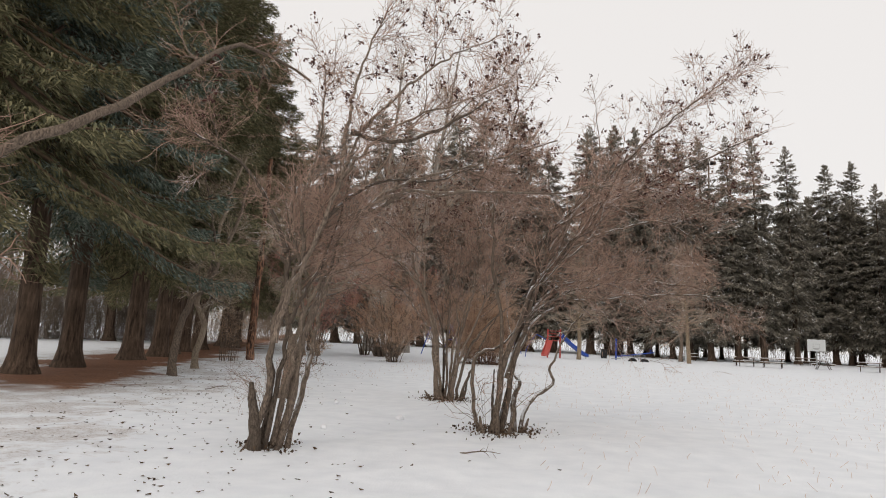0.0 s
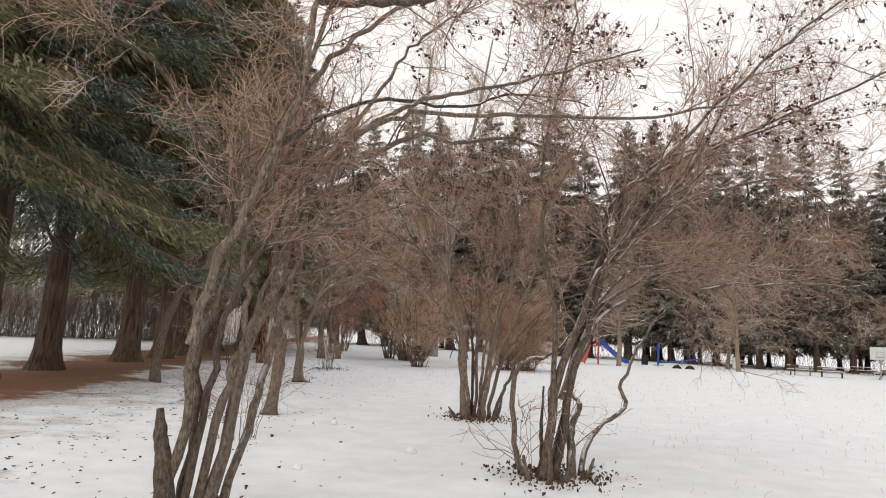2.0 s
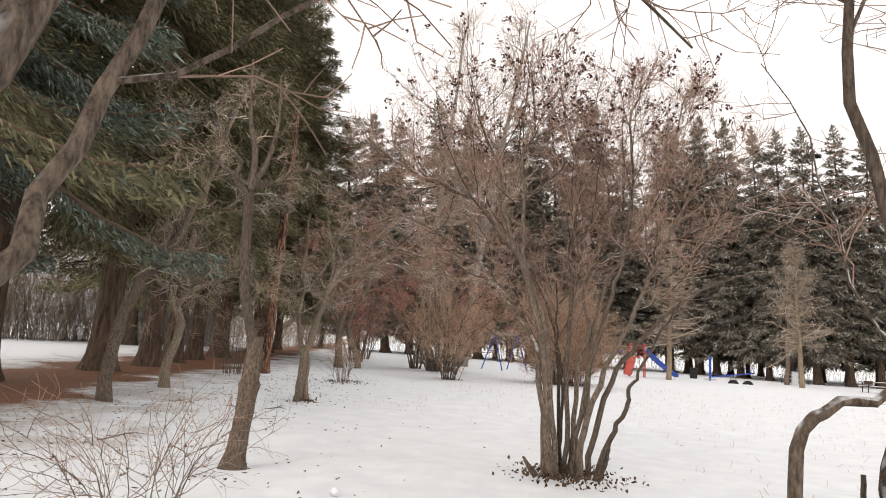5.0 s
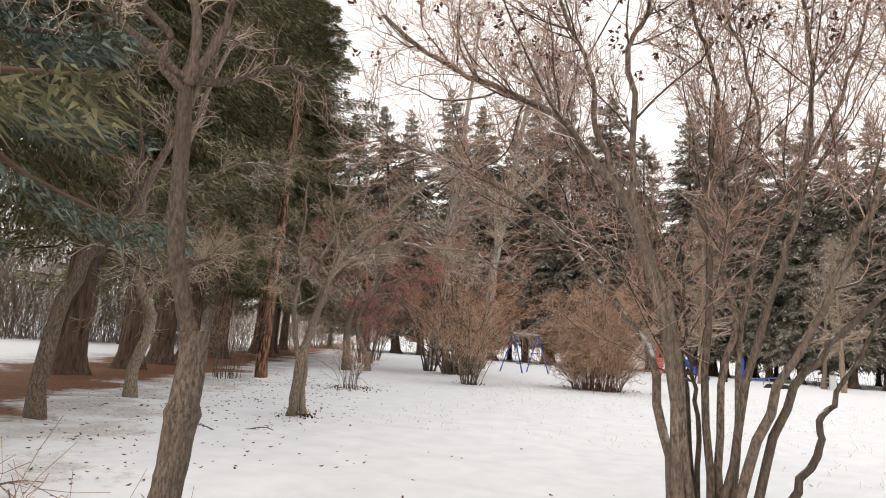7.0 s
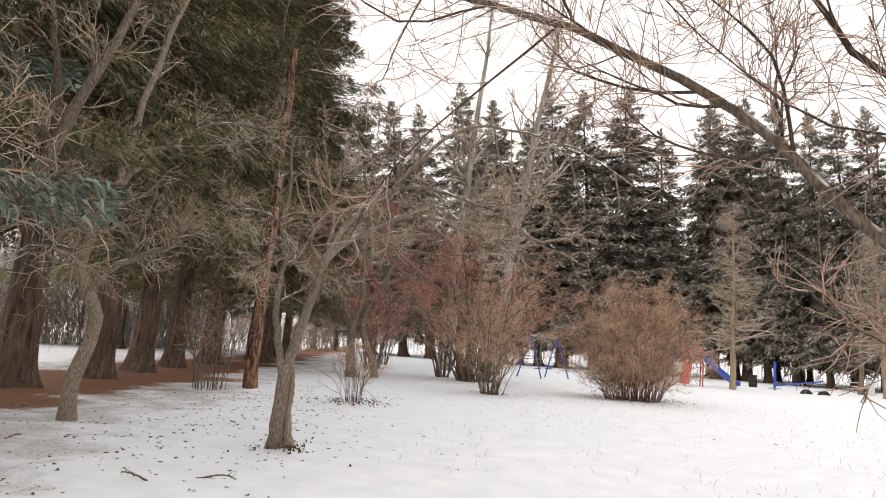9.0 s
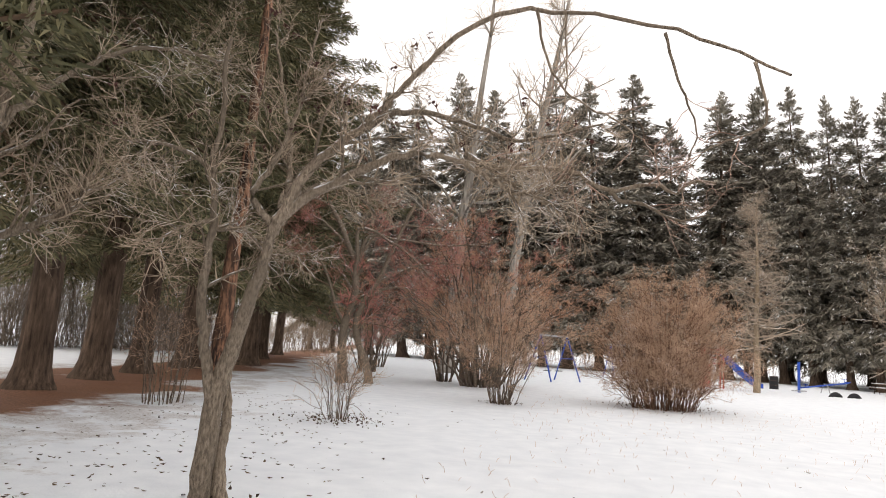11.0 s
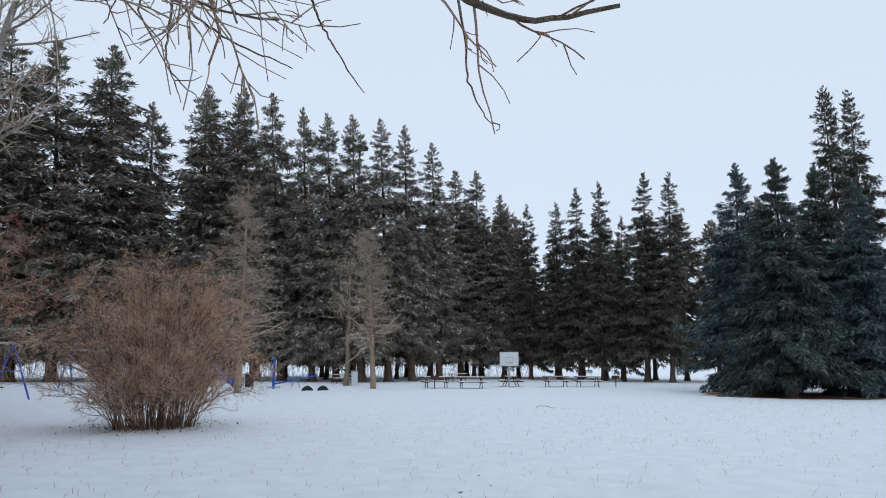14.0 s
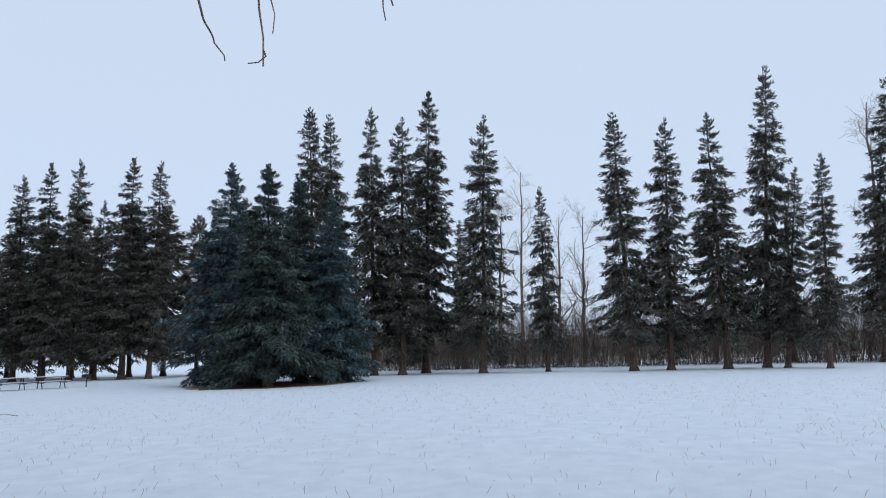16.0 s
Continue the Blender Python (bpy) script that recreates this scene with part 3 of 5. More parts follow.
stem(clump_b, 0.055, (0.00, 0.15, 0), (0.11, 0.28, 0.43), (0.24, 0.40, 1.26), (0.41, 0.52, 1.93), (0.51, 0.65, 2.27), (0.73, 0.75, 2.86), (0.77, 0.89, 3.30), (0.95, 1.00, 3.48), (1.36, 1.03, 3.80), (2.00, 0.95, 3.96), (2.69, 0.77, 4.20))
stem(clump_b, 0.04, (-0.12, 0.10, 0), (-0.02, 0.19, 0.44), (0.03, 0.34, 0.95), (0.21, 0.47, 1.43), (0.60, 0.55, 1.94), (1.04, 0.60, 2.23), (1.46, 0.62, 2.36), (1.82, 0.64, 2.44))
stem(clump_b, 0.05, (0.12, 0.23, 0.83), (0.37, 0.43, 1.60), (0.66, 0.82, 2.14), (1.08, 1.49, 2.45), (1.96, 1.77, 2.59), (2.76, 1.91, 2.56), (3.78, 2.02, 2.45))
stem(clump_b, 0.045, (0.15, 0.23, 0.90), (0.51, 0.63, 1.69), (1.05, 1.19, 2.11), (1.91, 1.48, 2.23), (2.76, 1.60, 2.33), (3.84, 1.68, 2.34))
stem(clump_b, 0.045, (0.26, 0.33, 1.59), (0.55, 0.43, 2.54), (0.65, 0.52, 3.14), (1.48, 0.74, 3.69), (2.36, 0.87, 4.12), (3.22, 0.94, 4.53), (4.38, 0.91, 5.10))
stem(clump_b, 0.038, (0.91, 0.60, 2.94), (1.71, 0.80, 3.28), (2.58, 0.92, 3.51), (3.21, 0.94, 3.17))
stem(clump_b, 0.04, (0.02, 0.13, 0.63), (0.02, 0.13, 1.71), (-0.16, 0.23, 2.84), (-0.13, 0.33, 3.90), (0.12, 0.43, 5.01), (0.16, 0.53, 6.01))
stem(clump_b, 0.04, (0.69, 0.42, 2.68), (1.10, 0.48, 3.44), (1.72, 0.50, 4.19), (2.42, 0.55, 4.89), (3.11, 0.56, 5.49), (3.62, 0.47, 5.90))
P, R = stems_in(rng, clump_b, 24, 0.014)
R *= 0.78
bare_tree("multi_stemmed_tree", 2.78, 9.4, "leafless multi-stemmed tree with dark base and kinked, snow-lined limbs", "bare tree", P, R, 2,
          BARK_SNOWY, TWIG_CLUMP, 13, 13, 6, blen=(0.8, 2.4), slen=(0.4, 1.0), u0=0.4, bare=8, seeds=520, group="leafless clumps along the path")
clump_c = []
stem(clump_c, 0.06, (-0.32, -0.1, 0), (-0.4, -0.13, 0.1), (-0.46, -0.16, 0.2))
stem(clump_c, 0.055, (-0.12, -0.22, 0), (-0.14, -0.25, 0.16), (-0.15, -0.28, 0.34))
stem(clump_c, 0.05, (0.14, -0.2, 0), (0.16, -0.24, 0.12), (0.17, -0.26, 0.22))
stem(clump_c, 0.06, (0.38, 0.04, 0), (0.46, 0.03, 0.2), (0.5, 0.0, 0.42))
stem(clump_c, 0.045, (0.34, -0.05, 0), (0.52, -0.11, 0.56), (0.68, -0.15, 0.84), (0.67, -0.13, 1.02), (0.76, -0.15, 1.18), (0.96, -0.21, 1.60), (1.21, -0.29, 2.05))
stem(clump_c, 0.05, (0.25, 0.03, 0), (0.33, -0.01, 0.49), (0.53, -0.02, 1.19), (0.81, -0.06, 1.59), (1.10, -0.12, 1.92), (1.49, -0.25, 2.22), (1.89, -0.41, 2.35))
stem(clump_c, 0.055, (-0.22, 0.00, 0), (-0.26, -0.01, 0.54), (-0.31, 0.14, 0.95), (-0.39, 0.29, 1.44), (-0.61, 0.45, 1.74), (-0.89, 0.60, 2.07), (-1.19, 0.74, 2.47), (-1.78, 0.82, 2.89), (-2.23, 0.89, 3.09), (-2.75, 0.90, 3.26), (-3.30, 0.86, 3.21))
stem(clump_c, 0.066, (-0.14, -0.10, 0), (-0.22, -0.07, 0.66), (-0.27, -0.11, 1.36), (-0.44, -0.13, 2.00), (-0.62, -0.17, 2.49), (-0.92, -0.20, 2.86), (-1.18, -0.26, 3.15), (-1.65, -0.35, 3.34), (-2.03, -0.47, 3.48), (-2.45, -0.64, 3.77))
stem(clump_c, 0.055, (-0.08, -0.05, 0), (-0.16, -0.08, 0.67), (-0.30, -0.10, 1.68), (-0.57, -0.12, 2.46), (-0.58, -0.16, 3.18), (-0.63, -0.20, 3.70), (-0.50, -0.25, 4.04), (-0.56, -0.29, 4.71))
stem(clump_c, 0.035, (-0.05, 0.15, 0), (-0.06, 0.11, 0.58), (-0.08, 0.16, 1.13), (-0.15, 0.23, 1.71), (-0.18, 0.28, 2.28))
stem(clump_c, 0.045, (0.00, 0.05, 0), (0.01, 0.05, 0.55), (-0.03, 0.10, 1.54), (0.01, 0.14, 2.14), (-0.05, 0.19, 2.54), (0.02, 0.22, 2.95), (0.04, 0.26, 3.57), (-0.09, 0.33, 4.13), (-0.24, 0.39, 4.88))
stem(clump_c, 0.045, (0.04, 0.18, 0), (0.08, 0.14, 0.51), (0.11, 0.22, 1.14), (0.22, 0.28, 1.73), (0.17, 0.38, 2.27), (0.40, 0.42, 3.01), (0.38, 0.50, 3.66), (0.17, 0.63, 4.48))
stem(clump_c, 0.048, (0.10, 0.00, 0), (0.14, 0.03, 0.49), (0.28, 0.02, 1.40), (0.46, -0.01, 2.06), (0.60, -0.03, 2.59), (0.68, -0.04, 3.44), (0.62, -0.00, 4.12), (0.74, -0.02, 4.66))
stem(clump_c, 0.058, (0.16, -0.08, 0), (0.19, -0.09, 0.48), (0.39, -0.15, 1.18), (0.65, -0.24, 1.73), (0.89, -0.34, 2.34), (1.10, -0.44, 2.88), (1.38, -0.59, 3.47))
stem(clump_c, 0.04, (-0.62, -0.13, 2.50), (-0.84, -0.09, 3.03), (-0.92, -0.05, 3.55), (-1.19, -0.03, 4.18), (-1.36, -0.00, 4.80))
stem(clump_c, 0.042, (0.10, 0.20, 0), (0.21, 0.22, 0.59), (0.26, 0.31, 1.40), (0.36, 0.39, 2.10), (0.65, 0.42, 2.79), (0.98, 0.43, 3.39), (1.17, 0.47, 4.06), (1.36, 0.51, 4.76))
stem(clump_c, 0.036, (-0.10, 0.20, 0), (-0.09, 0.27, 0.71), (-0.17, 0.40, 1.54), (-0.44, 0.55, 2.27), (-0.82, 0.68, 2.82), (-1.13, 0.80, 3.31), (-1.37, 0.90, 4.01))
P, R = stems_in(rng, clump_c, 24, 0.014)
R *= 0.72
bare_tree("multi_stemmed_tree", 1.4, 14.7, "leafless vase-shaped clump of many slender grey stems", "bare tree", P, R, 3,
          BARK, TWIG_CLUMP, 13, 13, 6, u0=0.52, blen=(0.7, 2.2), seeds=560, bare=6, up=0.13, group="leafless clumps along the path")
overhang = []
stem(overhang, 0.14, (0, 0, 0), (0.1, 0.1, 1.0), (0.3, 0.4, 2.0), (0.8, 0.9, 2.9))
stem(overhang, 0.058, (0.7, 0.8, 2.8), (1.5, 1.4, 3.4), (1.7, 2.6, 4.3), (1.8, 4.0, 5.3), (2.3, 5.6, 5.4))
P, R = stems_in(rng, overhang)
bare_tree("overhanging_tree", -2.6, 3.2, "leafless tree with one long bowed limb over the snow", "bare tree", P, R, 14, BARK_BARE, TWIG, 8, 7, 4, 0.5, (0.6, 1.5))

# ---- small trees on the other side ----
slender = []
stem(slender, 0.1, (-0.02, 0.00, 0), (0.02, 0.02, 0.36), (0.06, 0.02, 0.74), (0.08, 0.03, 1.09), (0.08, 0.04, 1.34))
stem(slender, 0.066, (0.06, 0.02, 1.30), (-0.00, -0.02, 1.55), (-0.06, -0.06, 1.87), (-0.09, -0.08, 2.38), (-0.11, -0.09, 2.80), (-0.12, -0.10, 3.01))
stem(slender, 0.045, (-0.12, -0.10, 2.95), (-0.09, -0.08, 3.32), (-0.17, -0.13, 3.77), (-0.20, -0.16, 4.43))
stem(slender, 0.036, (-0.12, -0.10, 2.91), (-0.19, -0.27, 3.03), (-0.17, -0.25, 3.23), (-0.26, -0.45, 3.37), (-0.37, -0.54, 3.77))
stem(slender, 0.034, (-0.12, -0.09, 2.99), (-0.01, 0.21, 3.09), (0.22, 0.57, 3.35), (0.42, 0.77, 3.29))
stem(slender, 0.034, (-0.12, -0.10, 2.95), (0.03, 0.00, 3.31), (0.09, 0.04, 3.78), (0.02, 0.11, 4.34))
stem(slender, 0.024, (-0.02, -0.03, 1.74), (0.00, 0.10, 1.80), (0.03, 0.23, 1.84))
stem(slender, 0.024, (-0.12, -0.09, 2.99), (-0.14, -0.61, 3.06), (-0.22, -0.94, 3.13), (-0.33, -1.18, 3.10))
P, R = stems_in(rng, slender, 24, 0.006)
# the burl swells at the top of the broad lower trunk
R[0] = np.interp(P[0, :, 2], [0, 0.15, 0.75, 0.82, 0.9, 1.25, 1.4, 1.5], [0.135, 0.105, 0.095, 0.115, 0.095, 0.09, 0.1, 0.066])
R[1] = 0.058 * np.linspace(1, 0.85, 24)
bare_tree("slender_tree", -2.0, 13.4, "slender grey tree with a swollen burl on its trunk, leafless", "bare tree", P, R, 4, BARK_BARE, TWIG_GREY, 6, 6, 3, 0.25, (0.25, 0.7), (0.15, 0.4), (0.08, 0.22), bare=2, rmin=0.0022, stem_name="limb")
leaner = []
stem(leaner, 0.115, (0.00, 0.00, 0), (0.06, -0.04, 0.48), (0.08, -0.00, 1.00), (0.19, 0.02, 1.40), (0.33, -0.01, 1.84), (0.45, -0.06, 2.15), (0.51, -0.10, 2.39), (0.60, -0.08, 2.62))
stem(leaner, 0.085, (0.17, 0.12, 0), (0.12, 0.09, 0.43), (0.12, 0.15, 0.76), (0.10, 0.14, 1.06), (0.16, 0.06, 1.38))
stem(leaner, 0.032, (2.11, 0.17, 3.15), (2.26, 0.20, 3.07), (2.47, 0.20, 2.93), (2.63, 0.18, 2.81), (2.78, 0.16, 2.84), (2.93, 0.13, 2.90), (3.11, 0.11, 2.94))
stem(leaner, 0.036, (2.14, 0.18, 3.13), (2.31, 0.21, 3.06), (2.52, 0.20, 3.02), (2.75, 0.18, 3.03), (3.03, 0.12, 2.98), (3.18, 0.06, 2.89), (3.34, -0.01, 2.78), (3.52, -0.10, 2.82), (3.70, -0.20, 2.79), (3.81, -0.29, 2.71), (3.94, -0.39, 2.79), (4.05, -0.50, 2.72))
stem(leaner, 0.022, (3.34, -0.01, 2.78), (3.43, -0.07, 2.70), (3.57, -0.16, 2.66), (3.73, -0.25, 2.56), (3.86, -0.36, 2.50), (4.01, -0.50, 2.52))
stem(leaner, 0.016, (2.63, 0.18, 2.81), (2.77, 0.29, 2.77), (2.93, 0.33, 2.63))
stem(leaner, 0.012, (2.77, 0.14, 3.08), (2.85, 0.08, 2.87), (3.00, 0.02, 2.75), (3.11, -0.09, 2.41))
stem(leaner, 0.006, (3.89, 0.15, 2.90), (3.92, 0.14, 2.69), (3.93, 0.13, 2.53), (3.96, 0.11, 2.43), (4.00, 0.08, 2.35))
stem(leaner, 0.006, (3.46, 0.46, 2.91), (3.51, 0.44, 2.76), (3.58, 0.42, 2.64), (3.66, 0.39, 2.51))
stem(leaner, 0.006, (3.07, 0.75, 2.94), (3.06, 0.75, 2.63), (3.18, 0.74, 2.50))
stem(leaner, 0.007, (3.07, 0.75, 2.87), (3.24, 0.67, 2.73), (3.46, 0.57, 2.63))
stem(leaner, 0.034, (1.40, -0.07, 3.46), (1.59, -0.11, 3.66), (2.27, -0.24, 4.17), (2.96, -0.47, 4.11), (3.80, -0.77, 3.72), (4.36, -1.18, 3.25))
stem(leaner, 0.014, (2.73, -0.38, 4.16), (2.85, -0.42, 3.66), (3.10, -0.47, 3.36), (3.37, -0.49, 3.21), (3.55, -0.52, 3.04), (3.70, -0.54, 2.87))
stem(leaner, 0.01, (2.96, -0.47, 4.11), (2.98, -0.47, 3.53), (2.96, -0.47, 3.23), (2.89, -0.47, 3.00))
stem(leaner, 0.012, (3.67, -0.74, 3.76), (3.77, -0.76, 3.36), (3.88, -0.79, 3.05), (3.81, -0.77, 2.81), (3.67, -0.74, 2.71))
stem(leaner, 0.012, (4.19, -1.06, 3.39), (4.24, -1.13, 2.98), (4.07, -1.06, 2.89), (3.92, -1.01, 2.84), (3.81, -0.98, 2.72))
stem(leaner, 0.06, (0.07, -0.01, 0.86), (-0.04, -0.11, 1.42), (-0.07, -0.17, 1.77), (0.01, -0.24, 2.20), (0.04, -0.28, 2.52), (0.01, -0.30, 2.92), (0.03, -0.29, 3.50), (0.02, -0.30, 4.09))
stem(leaner, 0.055, (0.51, -0.10, 2.37), (0.67, -0.10, 2.59), (1.01, -0.02, 2.83), (1.35, -0.04, 2.99), (1.58, -0.06, 3.06), (1.80, -0.04, 3.09), (2.09, -0.05, 3.03), (2.31, -0.05, 2.91), (2.43, -0.05, 2.85), (2.59, -0.05, 2.90))
stem(leaner, 0.026, (2.43, -0.05, 2.85), (2.56, 0.01, 2.77), (2.77, 0.07, 2.75), (3.01, 0.13, 2.59))
stem(leaner, 0.06, (0.55, -0.11, 2.46), (0.80, -0.08, 2.94), (1.07, -0.05, 3.20), (1.40, -0.07, 3.46), (1.59, -0.11, 3.66), (1.90, -0.12, 3.96))
stem(leaner, 0.036, (1.26, -0.08, 3.32), (1.47, -0.05, 3.43), (1.71, 0.04, 3.48), (1.96, 0.11, 3.45), (2.33, 0.18, 3.35), (2.52, 0.20, 3.28), (2.85, 0.13, 3.29), (3.26, 0.02, 3.35))
stem(leaner, 0.04, (0.51, -0.10, 2.42), (0.34, -0.19, 2.68), (0.46, -0.10, 2.99), (0.59, -0.02, 3.42), (0.65, 0.01, 3.88), (0.70, 0.04, 4.40))
stem(leaner, 0.036, (0.57, -0.10, 2.57), (0.54, 0.06, 2.97), (0.45, 0.12, 3.40), (0.32, 0.16, 3.85), (0.24, 0.11, 4.34))
stem(leaner, 0.022, (0.05, -0.27, 2.44), (-0.02, -0.45, 2.37), (-0.09, -0.65, 2.26), (-0.18, -0.87, 2.06))
stem(leaner, 0.03, (0.03, -0.29, 2.85), (-0.16, -0.44, 2.98), (-0.27, -0.68, 2.99), (-0.40, -0.96, 2.93))
stem(leaner, 0.028, (0.01, -0.24, 2.38), (0.14, 0.04, 2.41), (0.31, 0.27, 2.23), (0.46, 0.47, 2.27))
stem(leaner, 0.03, (0.62, -0.12, 2.62), (0.74, 0.29, 2.89), (0.95, 0.60, 2.90), (1.12, 0.89, 2.72))
P, R = stems_in(rng, leaner, 24, 0.012)
R *= 0.85
leaning_tree = bare_tree("leaning_tree", -4.45, 20.9, "leaning leafless tree with long limbs arching over the path", "bare tree", P, R, 5, BARK_TAN, TWIG_GREY, 9, 8, 4, 0.2, (0.35, 0.9), (0.2, 0.5), (0.1, 0.3), seeds=40, bare=16, stem_name="limb")
# sparse kinked twigs on the limbs over the path
g = np.random.default_rng(505)
arching = [2, 3, 4, 5, 12, 13, 14, 15]
B, BR = sprout(g, P[arching], R[arching], 7, 0.15, 1.0, 42, (0.25, 0.7), 7, 0.4, 0.05, 0.22, 0.0035)
T, TR = sprout(g, B, BR, 4, 0.2, 1.0, 42, (0.1, 0.28), 4, 0.7, 0.04, 0.25, 0.0028)
hang("side_branches", mesh_from("side_branches", *merge([tubes(B, BR, 5), tubes(T, TR, 3)]), TWIG_CLUMP), leaning_tree, kind="stuff")
crooked = []
stem(crooked, 0.12, (0.00, 0.00, 0), (0.02, 0.01, 0.66), (0.15, 0.10, 1.43), (-0.06, -0.04, 2.30), (0.05, 0.04, 3.04), (0.23, 0.16, 3.52), (0.33, 0.23, 4.53), (0.56, 0.38, 6.02), (0.99, 0.65, 7.62))
stem(crooked, 0.07, (0.04, 0.03, 1.92), (0.31, 0.15, 2.28), (0.66, 0.33, 2.51), (1.08, 0.53, 2.78), (1.12, 0.49, 3.09))
stem(crooked, 0.05, (-0.04, -0.03, 2.30), (-0.32, -0.23, 2.48), (-0.35, -0.26, 3.26), (-0.28, -0.20, 4.18))
stem(crooked, 0.05, (0.24, 0.17, 3.58), (0.56, 0.54, 4.26), (1.21, 1.08, 4.90), (2.10, 1.69, 4.95))
P, R = stems_in(rng, crooked, 20, 0.02)
bare_tree("crooked_tree", -7.96, 21.35, "crooked grey leafless tree with elbowed limbs", "bare tree", P, R, 6, BARK_TAN, TWIG_GREY, 14, 9, 4, 0.35, (0.6, 1.8))
bowed = []
stem(bowed, 0.13, (0.00, 0.00, 0), (0.02, 0.02, 0.77), (0.12, 0.05, 1.57), (0.31, 0.15, 2.25), (0.52, 0.27, 2.48), (0.79, 0.42, 3.07), (1.03, 0.54, 3.80), (1.36, 0.72, 4.84), (1.55, 0.80, 5.99))
stem(bowed, 0.06, (0.39, 0.33, 2.40), (0.62, 0.51, 2.48), (0.80, 0.64, 2.25), (1.03, 0.81, 2.19))
stem(bowed, 0.05, (0.69, 0.56, 3.09), (0.69, 0.56, 4.07), (0.53, 0.44, 5.11), (0.30, 0.26, 6.14))
P, R = stems_in(rng, bowed, 20, 0.02)
bare_tree("bowed_tree", -6.95, 17.90, "small dark bowed tree, leafless", "bare tree", P, R, 7, BARK, TWIG_GREY, 10, 8, 4, 0.4, (0.5, 1.6))

# ---- shrubs ----
def shrub(name, x, y, label, seed, count, height, spread, base, mat=None, tw=None, r=(0.01, 0.02), b=3, s=4, f=2, u0=0.3, bow=0.5, blen=(0.3, 0.9), dome=0.4, low=0.82, **kw):
    g = np.random.default_rng(seed)
    P, R = fan(g, count, height, spread, base, bow, r, 12, dome, low)
    return bare_tree(name, x, y, label, "shrub", P, R, seed, mat or BARK, tw or TWIG, b, s, f, u0, blen, (0.2, 0.55), (0.12, 0.35), sides=6, **kw)

shrub("round_bush", 1.0, 38.2, "large rounded leafless bush with dense tan twigs on snow", 21, 170, 4.9, 2.1, 0.95, BARK_STEM, TWIG_TAN, (0.007, 0.017), 8, 6, 3, 0.16, rmin=0.0046, blen=(0.5, 1.5), dome=0.72, bow=0.6, low=0.62)
shrub("tall_bush", -5.6, 43.0, "tall leafless bush with orange-brown twigs and dark stems", 22, 42, 8.2, 5.0, 0.8, BARK, TWIG_ORANGE, (0.03, 0.06), 12, 9, 3, 0.3, blen=(0.9, 2.1), rmin=0.006, dome=0.6, low=0.68)
shrub("vase_bush", -3.7, 35.3, "leafless vase-shaped bush with thin spreading stems", 23, 30, 4.2, 2.3, 0.4, BARK, TWIG_TAN, (0.011, 0.024), 8, 6, 3, 0.3, rmin=0.0042, dome=0.55, low=0.68)
g = np.random.default_rng(24)
red_tree = []
stem(red_tree, 0.2, (0, 0, 0), (-0.08, 0, 1.0), (-0.1, 0, 2.0), (0.2, 0.1, 3.3), (0.1, 0, 4.4), (-0.4, -0.3, 5.6), (-0.9, -0.5, 6.6))
stem(red_tree, 0.17, (0.85, 0.4, 0), (0.8, 0.4, 0.6), (0.3, 0.3, 1.7), (0.35, 0.3, 2.6), (1.0, 0.5, 3.9), (1.4, 0.7, 5.2), (2.0, 1.0, 6.8))
stem(red_tree, 0.085, (0.15, 0.1, 3.4), (0.25, -0.2, 4.6), (0.4, -0.4, 5.6), (1.9, 0.1, 4.9), (3.1, 0.6, 3.8))
stem(red_tree, 0.07, (0.2, 0.1, 4.3), (0.6, -0.1, 5.3), (1.6, 0.2, 5.3), (3.2, 0.8, 5.2), (5.0, 1.2, 5.4))
stem(red_tree, 0.06, (0.15, 0.1, 4.0), (0.5, 0.4, 5.2), (1.5, 0.8, 5.9), (3.0, 1.2, 5.9), (4.6, 1.5, 5.8))
stem(red_tree, 0.07, (-0.05, 0, 1.9), (-0.5, -0.2, 2.9), (-0.7, -0.4, 3.7), (-1.3, -0.7, 4.7), (-2.2, -1.0, 5.3))
stem(red_tree, 0.06, (0.2, 0.1, 3.2), (-0.5, 0.3, 4.0), (-1.5, 0.5, 4.6), (-2.8, 0.6, 4.9))
stem(red_tree, 0.06, (0.15, 0.1, 3.8), (0.3, 0.6, 5.0), (0.8, 1.0, 6.2), (1.1, 1.2, 7.1))
stem(red_tree, 0.055, (0.4, 0.3, 2.9), (1.2, 0.2, 3.4), (2.0, 0.1, 3.5), (2.7, 0, 3.2))
stem(red_tree, 0.055, (0.9, 0.5, 3.7), (1.9, 0.9, 4.3), (2.9, 1.4, 4.6), (4.0, 1.8, 4.6))
stem(red_tree, 0.05, (-0.2, -0.1, 5.0), (-0.9, -0.7, 5.7), (-1.8, -1.3, 6.1))
P, R = stems_in(g, red_tree)
bare_tree("red_twig_tree", -10.0, 39.3, "small leafless tree with tan forked trunk, snow-lined limbs and reddish crown", "bare tree", P, R, 24, BARK_TAN, TWIG_RED, 8, 7, 4, 0.35, (0.7, 1.9), (0.4, 1.0), (0.2, 0.6), rmin=0.006)
shrub("red_twig_tree", -7.4, 45.0, "small leafless tree with reddish crown among other bushes", 25, 10, 8.6, 6.0, 0.4, BARK, TWIG_RED, (0.035, 0.06), 13, 8, 4, 0.4, blen=(1.2, 3.0), dome=0.45, rmin=0.006)
shrub("far_bush", -14.2, 56.6, "distant leafless bush with grey stems", 26, 14, 5.0, 2.6, 0.5, BARK, TWIG, (0.03, 0.05), 8, 6, 3, rmin=0.007)
